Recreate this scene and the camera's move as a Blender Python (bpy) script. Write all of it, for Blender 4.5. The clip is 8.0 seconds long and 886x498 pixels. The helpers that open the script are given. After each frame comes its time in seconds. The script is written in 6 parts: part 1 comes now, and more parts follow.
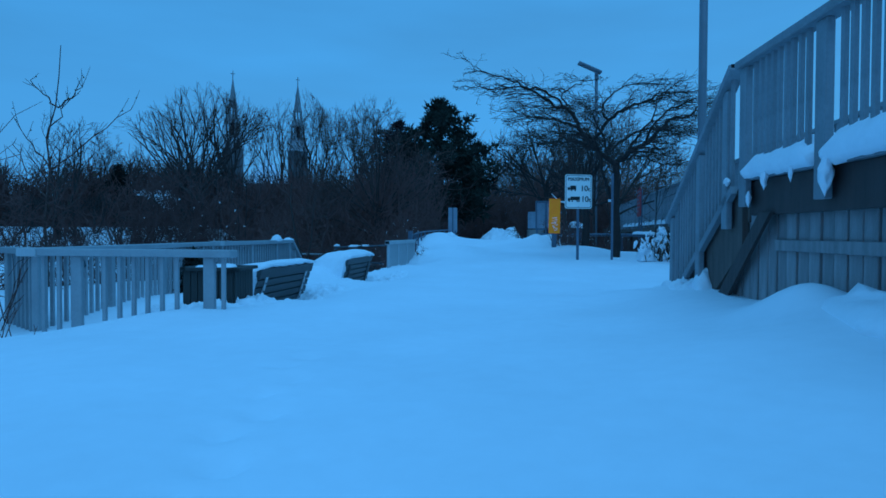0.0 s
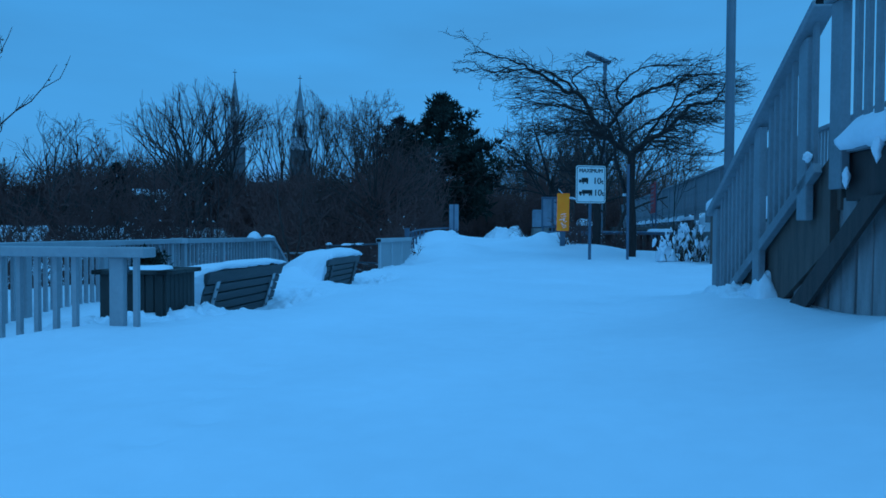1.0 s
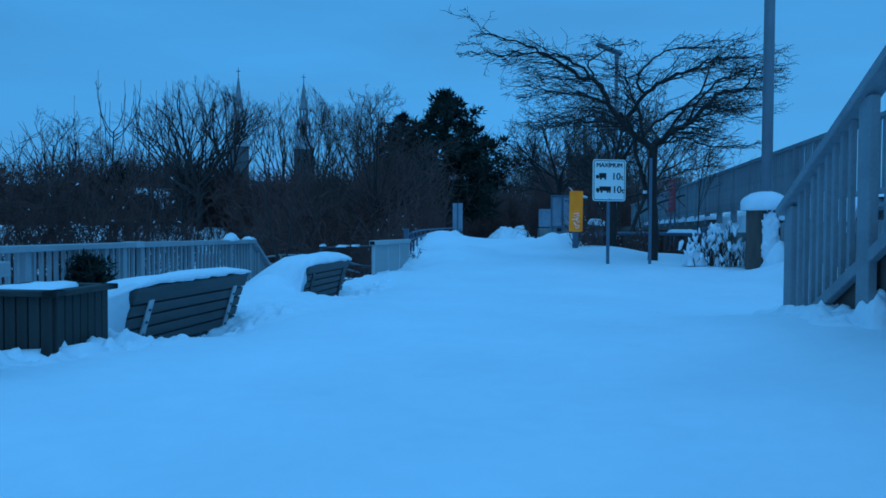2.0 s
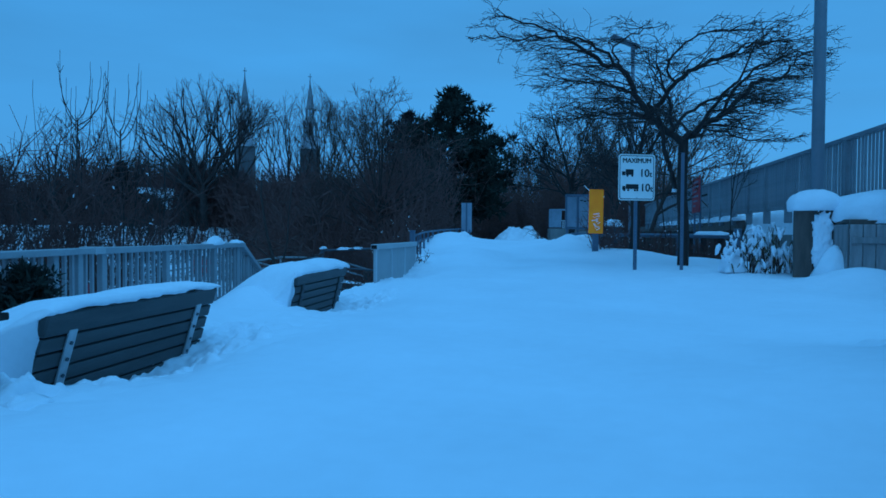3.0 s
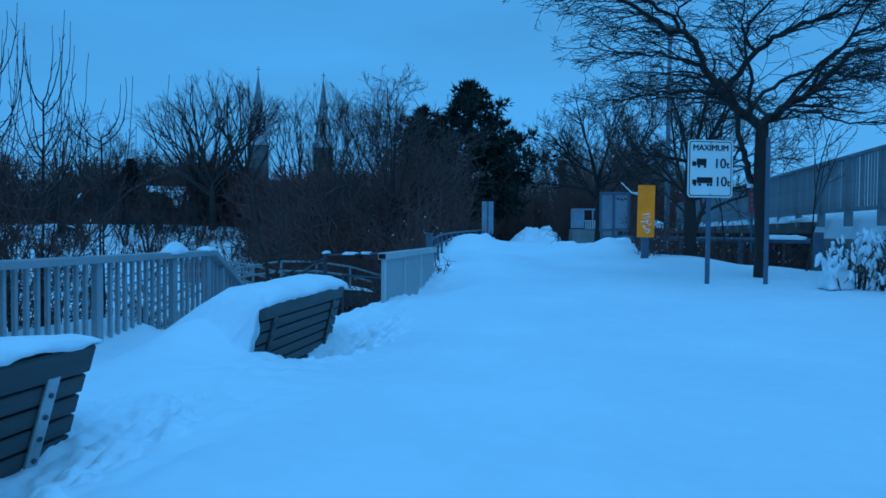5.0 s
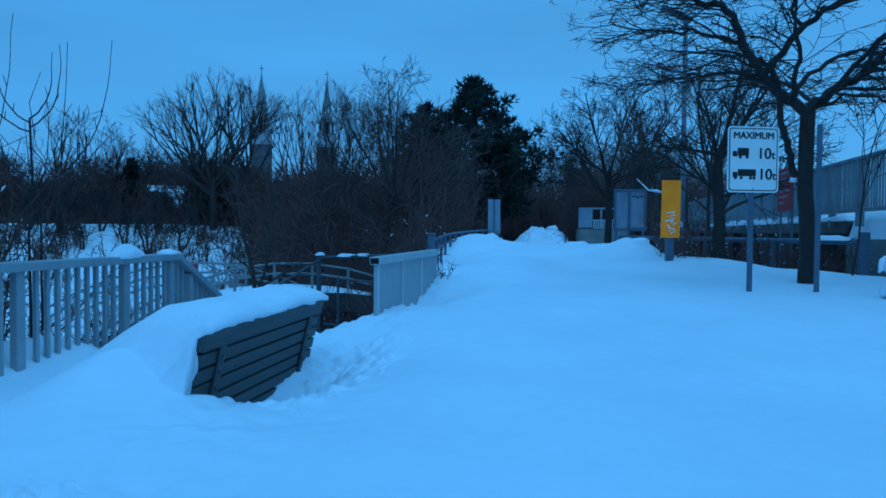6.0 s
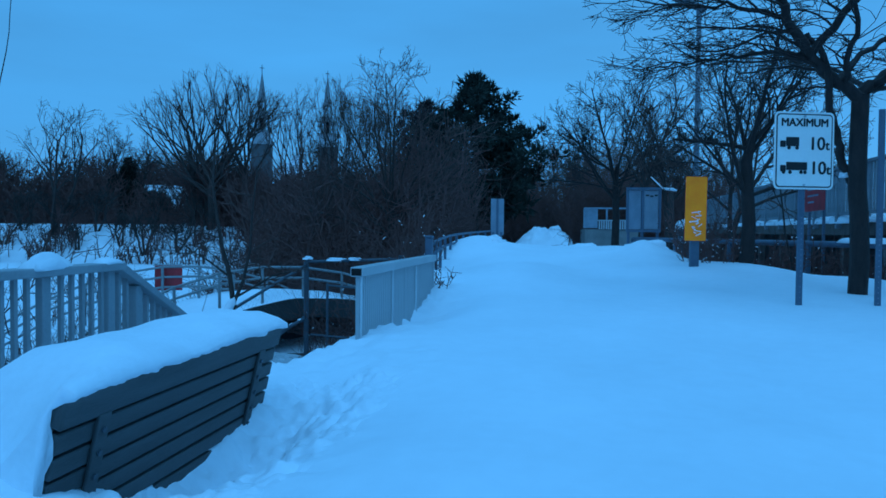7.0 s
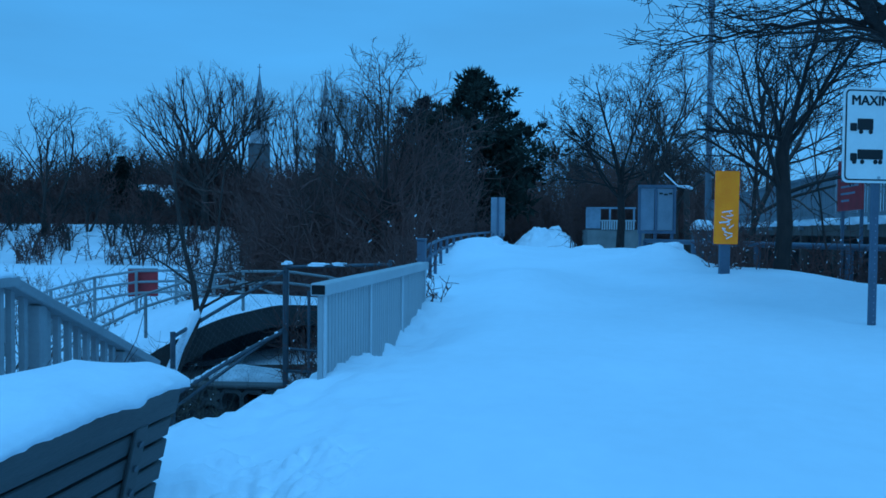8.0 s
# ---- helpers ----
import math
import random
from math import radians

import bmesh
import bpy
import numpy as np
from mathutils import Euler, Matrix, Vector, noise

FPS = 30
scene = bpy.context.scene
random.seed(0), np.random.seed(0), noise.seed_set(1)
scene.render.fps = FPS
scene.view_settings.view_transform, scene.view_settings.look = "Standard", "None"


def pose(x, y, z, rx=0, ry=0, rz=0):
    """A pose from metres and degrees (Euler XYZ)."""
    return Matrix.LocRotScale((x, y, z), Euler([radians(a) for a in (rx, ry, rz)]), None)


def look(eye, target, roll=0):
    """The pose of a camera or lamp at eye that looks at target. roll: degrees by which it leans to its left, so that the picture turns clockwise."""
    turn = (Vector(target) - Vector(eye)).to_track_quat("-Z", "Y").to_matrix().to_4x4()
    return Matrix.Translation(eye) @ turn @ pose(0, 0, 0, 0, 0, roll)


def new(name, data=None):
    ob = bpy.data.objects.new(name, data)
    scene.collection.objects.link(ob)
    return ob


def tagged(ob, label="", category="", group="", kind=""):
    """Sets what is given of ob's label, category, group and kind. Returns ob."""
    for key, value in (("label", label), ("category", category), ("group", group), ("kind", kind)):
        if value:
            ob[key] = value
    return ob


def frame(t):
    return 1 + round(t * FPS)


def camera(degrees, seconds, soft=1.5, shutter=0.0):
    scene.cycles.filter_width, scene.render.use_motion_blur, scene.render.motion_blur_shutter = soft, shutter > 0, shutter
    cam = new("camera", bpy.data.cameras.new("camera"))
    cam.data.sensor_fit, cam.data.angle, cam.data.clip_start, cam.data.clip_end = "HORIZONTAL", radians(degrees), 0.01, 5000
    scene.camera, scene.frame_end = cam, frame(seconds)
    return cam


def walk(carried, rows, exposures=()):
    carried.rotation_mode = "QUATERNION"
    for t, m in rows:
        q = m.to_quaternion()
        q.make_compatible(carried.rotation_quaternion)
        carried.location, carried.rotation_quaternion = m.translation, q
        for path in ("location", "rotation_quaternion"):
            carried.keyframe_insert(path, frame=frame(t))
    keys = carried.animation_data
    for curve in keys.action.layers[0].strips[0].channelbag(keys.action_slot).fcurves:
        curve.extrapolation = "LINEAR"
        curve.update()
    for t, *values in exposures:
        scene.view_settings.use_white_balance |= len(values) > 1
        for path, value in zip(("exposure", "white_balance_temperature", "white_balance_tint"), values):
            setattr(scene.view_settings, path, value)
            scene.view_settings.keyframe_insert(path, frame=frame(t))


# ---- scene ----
cam = camera(66, 8, soft=1.65)

PATH = [
    (0, (0.126, 0.475, 1.583), (-0.3, 2.429, 1.536), 0.3),
    (1, (-0.068, 1.79, 1.539), (-0.503, 3.742, 1.49), 0.3),
    (1.5, (-0.181, 2.452, 1.551), (-0.621, 4.402, 1.501), 0.3),
    (3.5, (-0.768, 4.614, 1.626), (-1.244, 6.556, 1.575), 0.4),
    (4.5, (-1.09, 5.584, 1.658), (-1.585, 7.521, 1.606), 0.5),
    (6.5, (-1.63, 7.662, 1.677), (-2.147, 9.593, 1.623), 0.5),
    (7, (-1.753, 8.192, 1.7), (-2.271, 10.123, 1.646), 0.5),
    (8, (-2.017, 9.361, 1.725), (-2.531, 11.293, 1.671), 0.5),
]
walk(cam, [(t, look(eye, target, roll)) for t, eye, target, roll in PATH], [(0, 0.0, 6500, 10), (3.6, 0.0, 6500, 10), (4.0, 0.085, 6520, 10), (4.6, 0.11, 6560, 10), (6.5, 0.13, 6540, 10), (8, 0.24, 6680, 10)])

# ---------------------------------------------------------------- sky and light
world = bpy.data.worlds.new("dusk_sky")
scene.world = world
world.use_nodes = True
wn, wl = world.node_tree.nodes, world.node_tree.links
wn.clear()
w_out = wn.new("ShaderNodeOutputWorld")
w_bg = wn.new("ShaderNodeBackground")
w_sky = wn.new("ShaderNodeTexSky")
w_sky.sky_type, w_sky.sun_disc = "NISHITA", False
w_sky.sun_elevation, w_sky.sun_rotation = radians(4), radians(200)
w_sky.air_density, w_sky.dust_density, w_sky.ozone_density = 1.0, 0.5, 3.0
w_co = wn.new("ShaderNodeTexCoord")
w_map = wn.new("ShaderNodeMapping")
w_map.inputs["Scale"].default_value = (1.0, 1.0, 5.0)
w_noise = wn.new("ShaderNodeTexNoise")
w_noise.inputs["Scale"].default_value, w_noise.inputs["Detail"].default_value = 1.6, 5
w_ramp = wn.new("ShaderNodeMapRange")
w_ramp.inputs["From Min"].default_value, w_ramp.inputs["From Max"].default_value = 0.3, 0.75
w_ramp.inputs["To Min"].default_value, w_ramp.inputs["To Max"].default_value = 0.80, 0.95
w_mix = wn.new("ShaderNodeMix")
w_mix.data_type = "RGBA"
w_mix.inputs["B"].default_value = (0.50, 3.0, 6.85, 1)      # the veil of cloud
wl.new(w_co.outputs["Generated"], w_map.inputs["Vector"])
wl.new(w_map.outputs["Vector"], w_noise.inputs["Vector"])
wl.new(w_noise.outputs["Fac"], w_ramp.inputs["Value"])
wl.new(w_ramp.outputs["Result"], w_mix.inputs["Factor"])
wl.new(w_sky.outputs["Color"], w_mix.inputs["A"])
wl.new(w_mix.outputs["Result"], w_bg.inputs["Color"])
w_veil = wn.new("ShaderNodeMapRange")
w_veil.inputs["From Min"].default_value, w_veil.inputs["From Max"].default_value = 0.32, 0.68
w_veil.inputs["To Min"].default_value, w_veil.inputs["To Max"].default_value = 0.111, 0.127
wl.new(w_noise.outputs["Fac"], w_veil.inputs["Value"])
wl.new(w_veil.outputs["Result"], w_bg.inputs["Strength"])
wl.new(w_bg.outputs["Background"], w_out.inputs["Surface"])

sun = new("sun", bpy.data.lights.new("sun", "SUN"))
sun.data.energy, sun.data.angle, sun.data.color = 1.1, radians(60), (0.145, 0.51, 1.0)
sun.matrix_world = look((0, 0, 60), (-12, 20, 0))


# ---------------------------------------------------------------- materials
def mat(name, color, rough=0.7, vary=0.25, scale=4.0, bump=0.15, metal=0.0, fine=40.0, stretch=(1, 1, 1), each=0.0, tint=None):
    m = bpy.data.materials.new(name)
    m.use_nodes = True
    n, l = m.node_tree.nodes, m.node_tree.links
    b = n["Principled BSDF"]
    co, mp = n.new("ShaderNodeTexCoord"), n.new("ShaderNodeMapping")
    mp.inputs["Scale"].default_value = stretch
    l.new(co.outputs["Object"], mp.inputs["Vector"])
    big, small = n.new("ShaderNodeTexNoise"), n.new("ShaderNodeTexNoise")
    big.inputs["Scale"].default_value, big.inputs["Detail"].default_value = scale, 4
    small.inputs["Scale"].default_value, small.inputs["Detail"].default_value = fine, 3
    for t in (big, small):
        l.new(mp.outputs["Vector"], t.inputs["Vector"])
    add = n.new("ShaderNodeMath")
    add.operation = "MULTIPLY_ADD"
    add.inputs[1].default_value = 0.45
    l.new(small.outputs["Fac"], add.inputs[0])
    l.new(big.outputs["Fac"], add.inputs[2])
    rng = n.new("ShaderNodeMapRange")
    rng.inputs["From Min"].default_value, rng.inputs["From Max"].default_value = 0.45, 1.0
    rng.inputs["To Min"].default_value, rng.inputs["To Max"].default_value = 0.0, 1.0
    l.new(add.outputs[0], rng.inputs["Value"])
    mix = n.new("ShaderNodeMix")
    mix.data_type = "RGBA"
    dark = [c * (1 - vary) for c in color]
    light = [min(1, c * (1 + vary)) for c in (tint or color)]
    mix.inputs["A"].default_value, mix.inputs["B"].default_value = (*dark, 1), (*light, 1)
    l.new(rng.outputs["Result"], mix.inputs["Factor"])
    src = mix.outputs["Result"]
    if each:
        info, r2, mul = n.new("ShaderNodeObjectInfo"), n.new("ShaderNodeMapRange"), n.new("ShaderNodeVectorMath")
        r2.inputs["To Min"].default_value, r2.inputs["To Max"].default_value = 1 - each, 1 + each
        l.new(info.outputs["Random"], r2.inputs["Value"])
        mul.operation = "SCALE"
        l.new(src, mul.inputs[0])
        l.new(r2.outputs["Result"], mul.inputs["Scale"])
        src = mul.outputs["Vector"]
    l.new(src, b.inputs["Base Color"])
    b.inputs["Roughness"].default_value, b.inputs["Metallic"].default_value = rough, metal
    if bump:
        bp = n.new("ShaderNodeBump")
        bp.inputs["Strength"].default_value, bp.inputs["Distance"].default_value = bump, 0.02
        l.new(add.outputs[0], bp.inputs["Height"])
        l.new(bp.outputs["Normal"], b.inputs["Normal"])
    return m


SNOW = mat("snow", (0.78, 0.84, 0.90), 0.65, 0.05, 0.9, 0.35, fine=9)
SNOW_LUMP = mat("snow_lump", (0.78, 0.84, 0.90), 0.65, 0.05, 5, 0.4, fine=30)
# Snow greyed to carry the footbridge's shade in its colour.
SHADED_SNOW = mat("shaded_snow", (0.40, 0.43, 0.46), 0.8, 0.35, 4, 0.5, fine=25)
GREY_PAINT = mat("grey_paint", (0.30, 0.325, 0.345), 0.55, 0.16, 3, 0.1, each=0.06)
DECK_PAINT = mat("deck_paint", (0.194, 0.223, 0.247), 0.6, 0.22, 3, 0.12, each=0.08)
SEAM_METAL = mat("seam_metal", (0.56, 0.60, 0.63), 0.4, 0.12, 2, 0.05)
PALE_METAL = mat("pale_metal", (0.40, 0.43, 0.45), 0.45, 0.12, 2, 0.06, stretch=(1, 1, 0.4))
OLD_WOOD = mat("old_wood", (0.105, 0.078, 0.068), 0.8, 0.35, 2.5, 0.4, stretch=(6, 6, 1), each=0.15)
# Darker brown than OLD_WOOD, for the fascia and the brace.
DARK_WOOD = mat("dark_wood", (0.050, 0.031, 0.028), 0.65, 0.35, 2.5, 0.4, stretch=(6, 6, 1))
SKIRT_WOOD = mat("skirt_wood", (0.27, 0.262, 0.268), 0.8, 0.3, 2.5, 0.4, stretch=(7, 7, 1), each=0.16)
BENCH_WOOD = mat("bench_wood", (0.058, 0.067, 0.070), 0.6, 0.3, 2.0, 0.3, stretch=(8, 1, 8), each=0.12)
PLANTER_WOOD = mat("planter_wood", (0.035, 0.037, 0.035), 0.75, 0.3, 2.0, 0.3, stretch=(8, 8, 1), each=0.2)
GALV = mat("galvanised_steel", (0.42, 0.45, 0.47), 0.42, 0.25, 8, 0.08, metal=0.5)
DARK_METAL = mat("dark_metal", (0.07, 0.09, 0.11), 0.5, 0.3, 6, 0.1, metal=0.3)
POLE_METAL = mat("pole_metal", (0.13, 0.16, 0.19), 0.5, 0.15, 3, 0.05)
BLUE_METAL = mat("blue_metal", (0.085, 0.125, 0.175), 0.5, 0.2, 4, 0.08)
PALE_SHEET = mat("pale_sheet", (0.23, 0.28, 0.33), 0.4, 0.2, 3, 0.02)
FADED = mat("faded_panel", (0.20, 0.26, 0.32), 0.5, 0.25, 3, 0.05)
# Near-black for the slab that paints shade under the footbridge.
SHADE_EARTH = mat("shade_earth", (0.022, 0.018, 0.016), 0.9, 0.4, 2.5, 0.5)
# Near-black that paints shade inside gaps, rail ends and openings.
BLACK = mat("painted_shade", (0.006, 0.006, 0.007), 0.9, 0.2, 4, 0)
CONCRETE = mat("concrete", (0.20, 0.20, 0.195), 0.85, 0.3, 1.5, 0.3)
BARRIER = mat("barrier_concrete", (0.085, 0.088, 0.09), 0.85, 0.3, 2.5, 0.3)
RAIL_METAL = mat("rail_metal", (0.22, 0.245, 0.255), 0.5, 0.2, 3, 0.05)
# Concrete with the shade under bridge and deck painted into its colour.
SHADED_CONCRETE = mat("shaded_concrete", (0.032, 0.032, 0.032), 0.85, 0.4, 1.5, 0.3)
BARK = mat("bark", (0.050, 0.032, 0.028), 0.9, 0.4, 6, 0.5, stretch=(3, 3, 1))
# Darker pair for near trees; BARK and TWIG paint distance haze into far ones.
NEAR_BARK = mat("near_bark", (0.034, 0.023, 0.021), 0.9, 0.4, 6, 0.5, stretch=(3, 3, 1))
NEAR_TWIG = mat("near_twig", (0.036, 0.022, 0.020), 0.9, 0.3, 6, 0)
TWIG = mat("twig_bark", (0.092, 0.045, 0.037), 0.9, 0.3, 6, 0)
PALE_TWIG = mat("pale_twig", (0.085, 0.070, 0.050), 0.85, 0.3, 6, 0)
THICKET = mat("thicket_twigs", (0.145, 0.056, 0.047), 0.95, 0.35, 0.6, 0, fine=3)
NEEDLES = mat("pine_needles", (0.014, 0.022, 0.014), 0.9, 0.4, 1.2, 0, fine=8)
CEDAR = mat("cedar_foliage", (0.014, 0.020, 0.013), 0.9, 0.4, 1.5, 0, fine=8)
BROWN_FOLIAGE = mat("brown_foliage", (0.040, 0.024, 0.024), 0.9, 0.4, 1.2, 0, fine=8)
DRY_LEAF = mat("dry_leaf", (0.11, 0.075, 0.03), 0.9, 0.3, 5, 0)
SIGN_WHITE = mat("sign_white", (0.80, 0.82, 0.80), 0.4, 0.05, 5, 0.02)
SIGN_BLACK = mat("sign_black", (0.012, 0.012, 0.013), 0.5, 0.1, 5, 0)
BRICK = mat("church_stone", (0.085, 0.08, 0.082), 0.9, 0.2, 0.3, 0.1, fine=2)
BELFRY_METAL = mat("belfry_metal", (0.29, 0.31, 0.33), 0.5, 0.2, 0.4, 0, fine=2)
SPIRE_METAL = mat("spire_metal", (0.17, 0.185, 0.195), 0.5, 0.2, 0.4, 0, fine=2)
HOUSE_WALL = mat("house_wall", (0.20, 0.19, 0.18), 0.8, 0.2, 1, 0)
GLASS = mat("dark_glass", (0.02, 0.025, 0.03), 0.1, 0.1, 1, 0)


def brightened_paint(name, color, gain):
    """Sign colour with light painted in: gain lifts its red against the blue light."""
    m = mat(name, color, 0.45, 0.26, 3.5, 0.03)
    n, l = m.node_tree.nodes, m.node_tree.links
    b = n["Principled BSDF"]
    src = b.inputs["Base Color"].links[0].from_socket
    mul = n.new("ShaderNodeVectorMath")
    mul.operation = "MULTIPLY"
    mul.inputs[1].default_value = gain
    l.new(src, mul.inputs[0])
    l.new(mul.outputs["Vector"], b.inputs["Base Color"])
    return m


# Brightness is put into these two sign colours through the gain.
YELLOW = brightened_paint("yellow_sheeting", (0.90, 0.43, 0.02), (2.65, 0.84, 0.3))
RED = brightened_paint("red_sheeting", (0.46, 0.03, 0.045), (1.1, 1.0, 0.8))


# ---------------------------------------------------------------- building helpers
I4 = Matrix.Identity(4)


def finish(bm, name, material, smooth=False):
    me = bpy.data.meshes.new(name)
    bmesh.ops.recalc_face_normals(bm, faces=bm.faces[:])
    bm.to_mesh(me)
    bm.free()
    me.materials.append(material)
    if smooth:
        me.polygons.foreach_set("use_smooth", [True] * len(me.polygons))
    return me


def part(name, bm, material, parent=None, label="", m=I4, smooth=False):
    ob = new(name, finish(bm, name, material, smooth))
    ob.parent, ob.matrix_basis = parent, m
    return tagged(ob, label)


def piece(name, me, parent, m=I4, label=""):
    ob = new(name, me)
    ob.parent, ob.matrix_basis = parent, m
    return tagged(ob, label)


def thing(name, m, label, category, group="", kind=""):
    e = new(name)
    e.empty_display_size, e.matrix_basis = 0.2, m
    return tagged(e, label, category, group, kind)


def box(sx, sy, sz, x=0, y=0, z=0, rx=0, ry=0, rz=0, bm=None, bevel=0.0):
    """A box of that size whose centre is at x, y, z."""
    own = bm is None
    bm = bm or bmesh.new()
    r = bmesh.ops.create_cube(bm, size=1, matrix=pose(x, y, z, rx, ry, rz) @ Matrix.Diagonal((sx, sy, sz, 1)))
    if bevel:
        edges = list({e for v in r["verts"] for e in v.link_edges})
        bmesh.ops.bevel(bm, geom=edges, offset=bevel, segments=1, affect="EDGES")
    return bm


def ring(bm, c, u, v, r, n):
    return [bm.verts.new(c + u * (r * math.cos(2 * math.pi * i / n)) + v * (r * math.sin(2 * math.pi * i / n))) for i in range(n)]


def tube(pts, radii, n=8, bm=None):
    """A round bar along the points."""
    bm = bm or bmesh.new()
    pts = [Vector(p) for p in pts]
    if isinstance(radii, (int, float)):
        radii = [radii] * len(pts)
    last = None
    for i, p in enumerate(pts):
        d = (pts[min(i + 1, len(pts) - 1)] - pts[max(i - 1, 0)]).normalized()
        a = Vector((1, 0, 0)) if abs(d.x) < 0.9 else Vector((0, 1, 0))
        u = d.cross(a).normalized()
        now = ring(bm, p, u, d.cross(u), radii[i], n)
        if last:
            for k in range(n):
                bm.faces.new((last[k], last[(k + 1) % n], now[(k + 1) % n], now[k]))
        else:
            bm.faces.new(now[::-1])
        last = now
    bm.faces.new(last)
    return bm


def lump(sx, sy, sz, seed=0, rough=0.18, sub=3, peak=0.0):
    """A rounded heap of snow with a flat foot at z = 0."""
    bm = bmesh.new()
    bmesh.ops.create_icosphere(bm, subdivisions=sub, radius=1)
    for v in bm.verts:
        p = v.co.copy()
        q = Vector([math.copysign(abs(c) ** 0.7, c) for c in p])
        k = 1 + rough * noise.noise(p * 1.6 + Vector((seed * 3.1, 0, 0))) + 0.5 * rough * noise.noise(p * 4 + Vector((0, seed, 0)))
        s = 1 - peak * max(0, p.z)
        v.co = Vector((q.x * s * sx * k, q.y * s * sy * k, max(q.z, -0.12) * sz * k))
    return bm


def snow_on(name, x, y, z, sx, sy, sz, rz, seed, label, rough=0.18, rx=0, group="", peak=0.0):
    ob = part(name, lump(sx, sy, sz, seed, rough, 3, peak), SNOW_LUMP, m=pose(x, y, z, rx, 0, rz), smooth=True)
    return tagged(ob, label, "snow", group)


def smooth01(v):
    v = np.clip(v, 0, 1)
    return v * v * (3 - 2 * v)


# ---------------------------------------------------------------- the snow-covered ground
def axis(lo, hi, step, near_lo, near_hi, grow_lo, grow_hi):
    mid = list(np.arange(near_lo, near_hi, step))
    left, right, d = [], [], step
    while near_lo - sum(left) > lo:
        d *= grow_lo
        left.append(d)
    d = step
    while near_hi + sum(right) < hi:
        d *= grow_hi
        right.append(d)
    return np.array([near_lo - sum(left[:i + 1]) for i in range(len(left))][::-1] + mid + [near_hi + sum(right[:i + 1]) for i in range(len(right))])


EDGE_Y = [-400, 0, 5.0, 9.5, 11.2, 11.9, 12.7, 15.5, 17.3, 26, 31, 45, 64, 900]
EDGE_X = [-40, -7.5, -6.3, -5.7, -5.6, -4.0, -3.68, -4.0, -4.6, -5.6, -8.2, -13, -30, -600]
BASE_Y = [-900, -5, 4, 10, 13, 15.3, 18.4, 22, 26, 40, 75, 110, 900]
BASE_Z = [1.0, 0.97, 0.95, 0.92, 0.96, 1.05, 1.24, 1.41, 1.38, 0.75, 0.0, 0.6, 3.0]


def hill(x, y, cx, cy, rx, ry, h):
    return h * np.exp(-((x - cx) / rx) ** 2 - ((y - cy) / ry) ** 2)


def snow_height(x, y):
    x, y = np.asarray(x, float), np.asarray(y, float)
    s = (x + 2.017) * -0.257 + (y - 9.36) * 0.966
    z = np.interp(y, BASE_Y, BASE_Z)
    z = z + hill(x, y, -3.05, 17.0, 0.55, 1.3, 0.20) + hill(x, y, -1.5, 20.6, 0.55, 0.9, 0.15) + hill(x, y, -1.47, 20.5, 0.26, 0.4, 0.11) + hill(x, y, -4.75, 22.6, 0.5, 1.6, 0.20) - hill(x, y, -3.2, 22, 0.8, 4, 0.07) - hill(x, y, -2.35, 16.8, 0.75, 2.4, 0.10) - hill(x, y, -4.6, 18.8, 0.6, 1.6, 0.16)
    z = z + hill(x, y, 1.6, 7.6, 1.2, 1.0, 0.16) + hill(x, y, 1.6, 4.6, 0.9, 2.0, 0.24) + hill(x, y, 1.36, 4.88, 0.26, 0.32, 0.13) + hill(x, y, 2.4, 13.2, 0.6, 0.5, 0.25)
    z = z + hill(x, y, -4.05, 7.6, 0.4, 1.0, 0.03) - hill(x, y, -4.85, 10.4, 0.6, 2.0, 0.31) - hill(x, y, -2.95, 7.6, 0.55, 1.0, 0.13) - hill(x, y, -3.05, 10.6, 0.5, 0.95, 0.11)
    z = z + hill(x, y, -2.75, 5.2, 0.6, 0.5, 0.055)
    z = z - hill(x, y, -0.7, 12, 1.2, 30, 0.03) - hill(x, y, -4.7, 5.2, 1.1, 1.6, 0.20) - hill(x, y, -3.24, 7.70, 0.24, 0.72, 0.15)
    z = z - hill(x, y, -3.75, 12.0, 0.6, 0.8, 0.10) + hill(x, y, -3.32, 9.84, 0.20, 0.24, 0.06) + hill(x, y, -3.80, 9.86, 0.34, 0.34, 0.17) - hill(x, y, -3.36, 10.70, 0.25, 0.72, 0.32) - hill(x, y, -3.5, 14.4, 0.35, 1.1, 0.11) - hill(x, y, -3.62, 13.9, 0.24, 0.34, 0.10) - hill(x, y, -3.68, 14.55, 0.26, 0.45, 0.08)
    z = z - 0.75 * smooth01((y - (18.95 - 0.55 * (x + 0.1))) / 1.3) * smooth01((x + 0.95) / 0.8)
    z = z - 0.11 * smooth01((x + 0.1) / 0.9) * smooth01((y - 15.6) / 2.0)
    edge = np.interp(y, EDGE_Y, EDGE_X)
    width = np.interp(y, [0, 10.8, 11.8, 15, 18, 40], [2.2, 1.6, 0.6, 0.6, 1.2, 6])
    low = np.where(y > 12, -0.9, -1.2) - 0.5 * smooth01((-8 - x) / 6)
    drop = smooth01((edge - x) / width)
    low = low - hill(x, y, -8.2, 19.6, 2.6, 2.8, 0.75)
    z = z * (1 - drop) + low * drop
    bank = smooth01((s - 58) / 11)
    far = 2.0 + 0.018 * np.clip(s - 70, 0, 300)
    z = np.where(x < edge, z * (1 - bank * drop) + far * bank * drop, z)
    return z


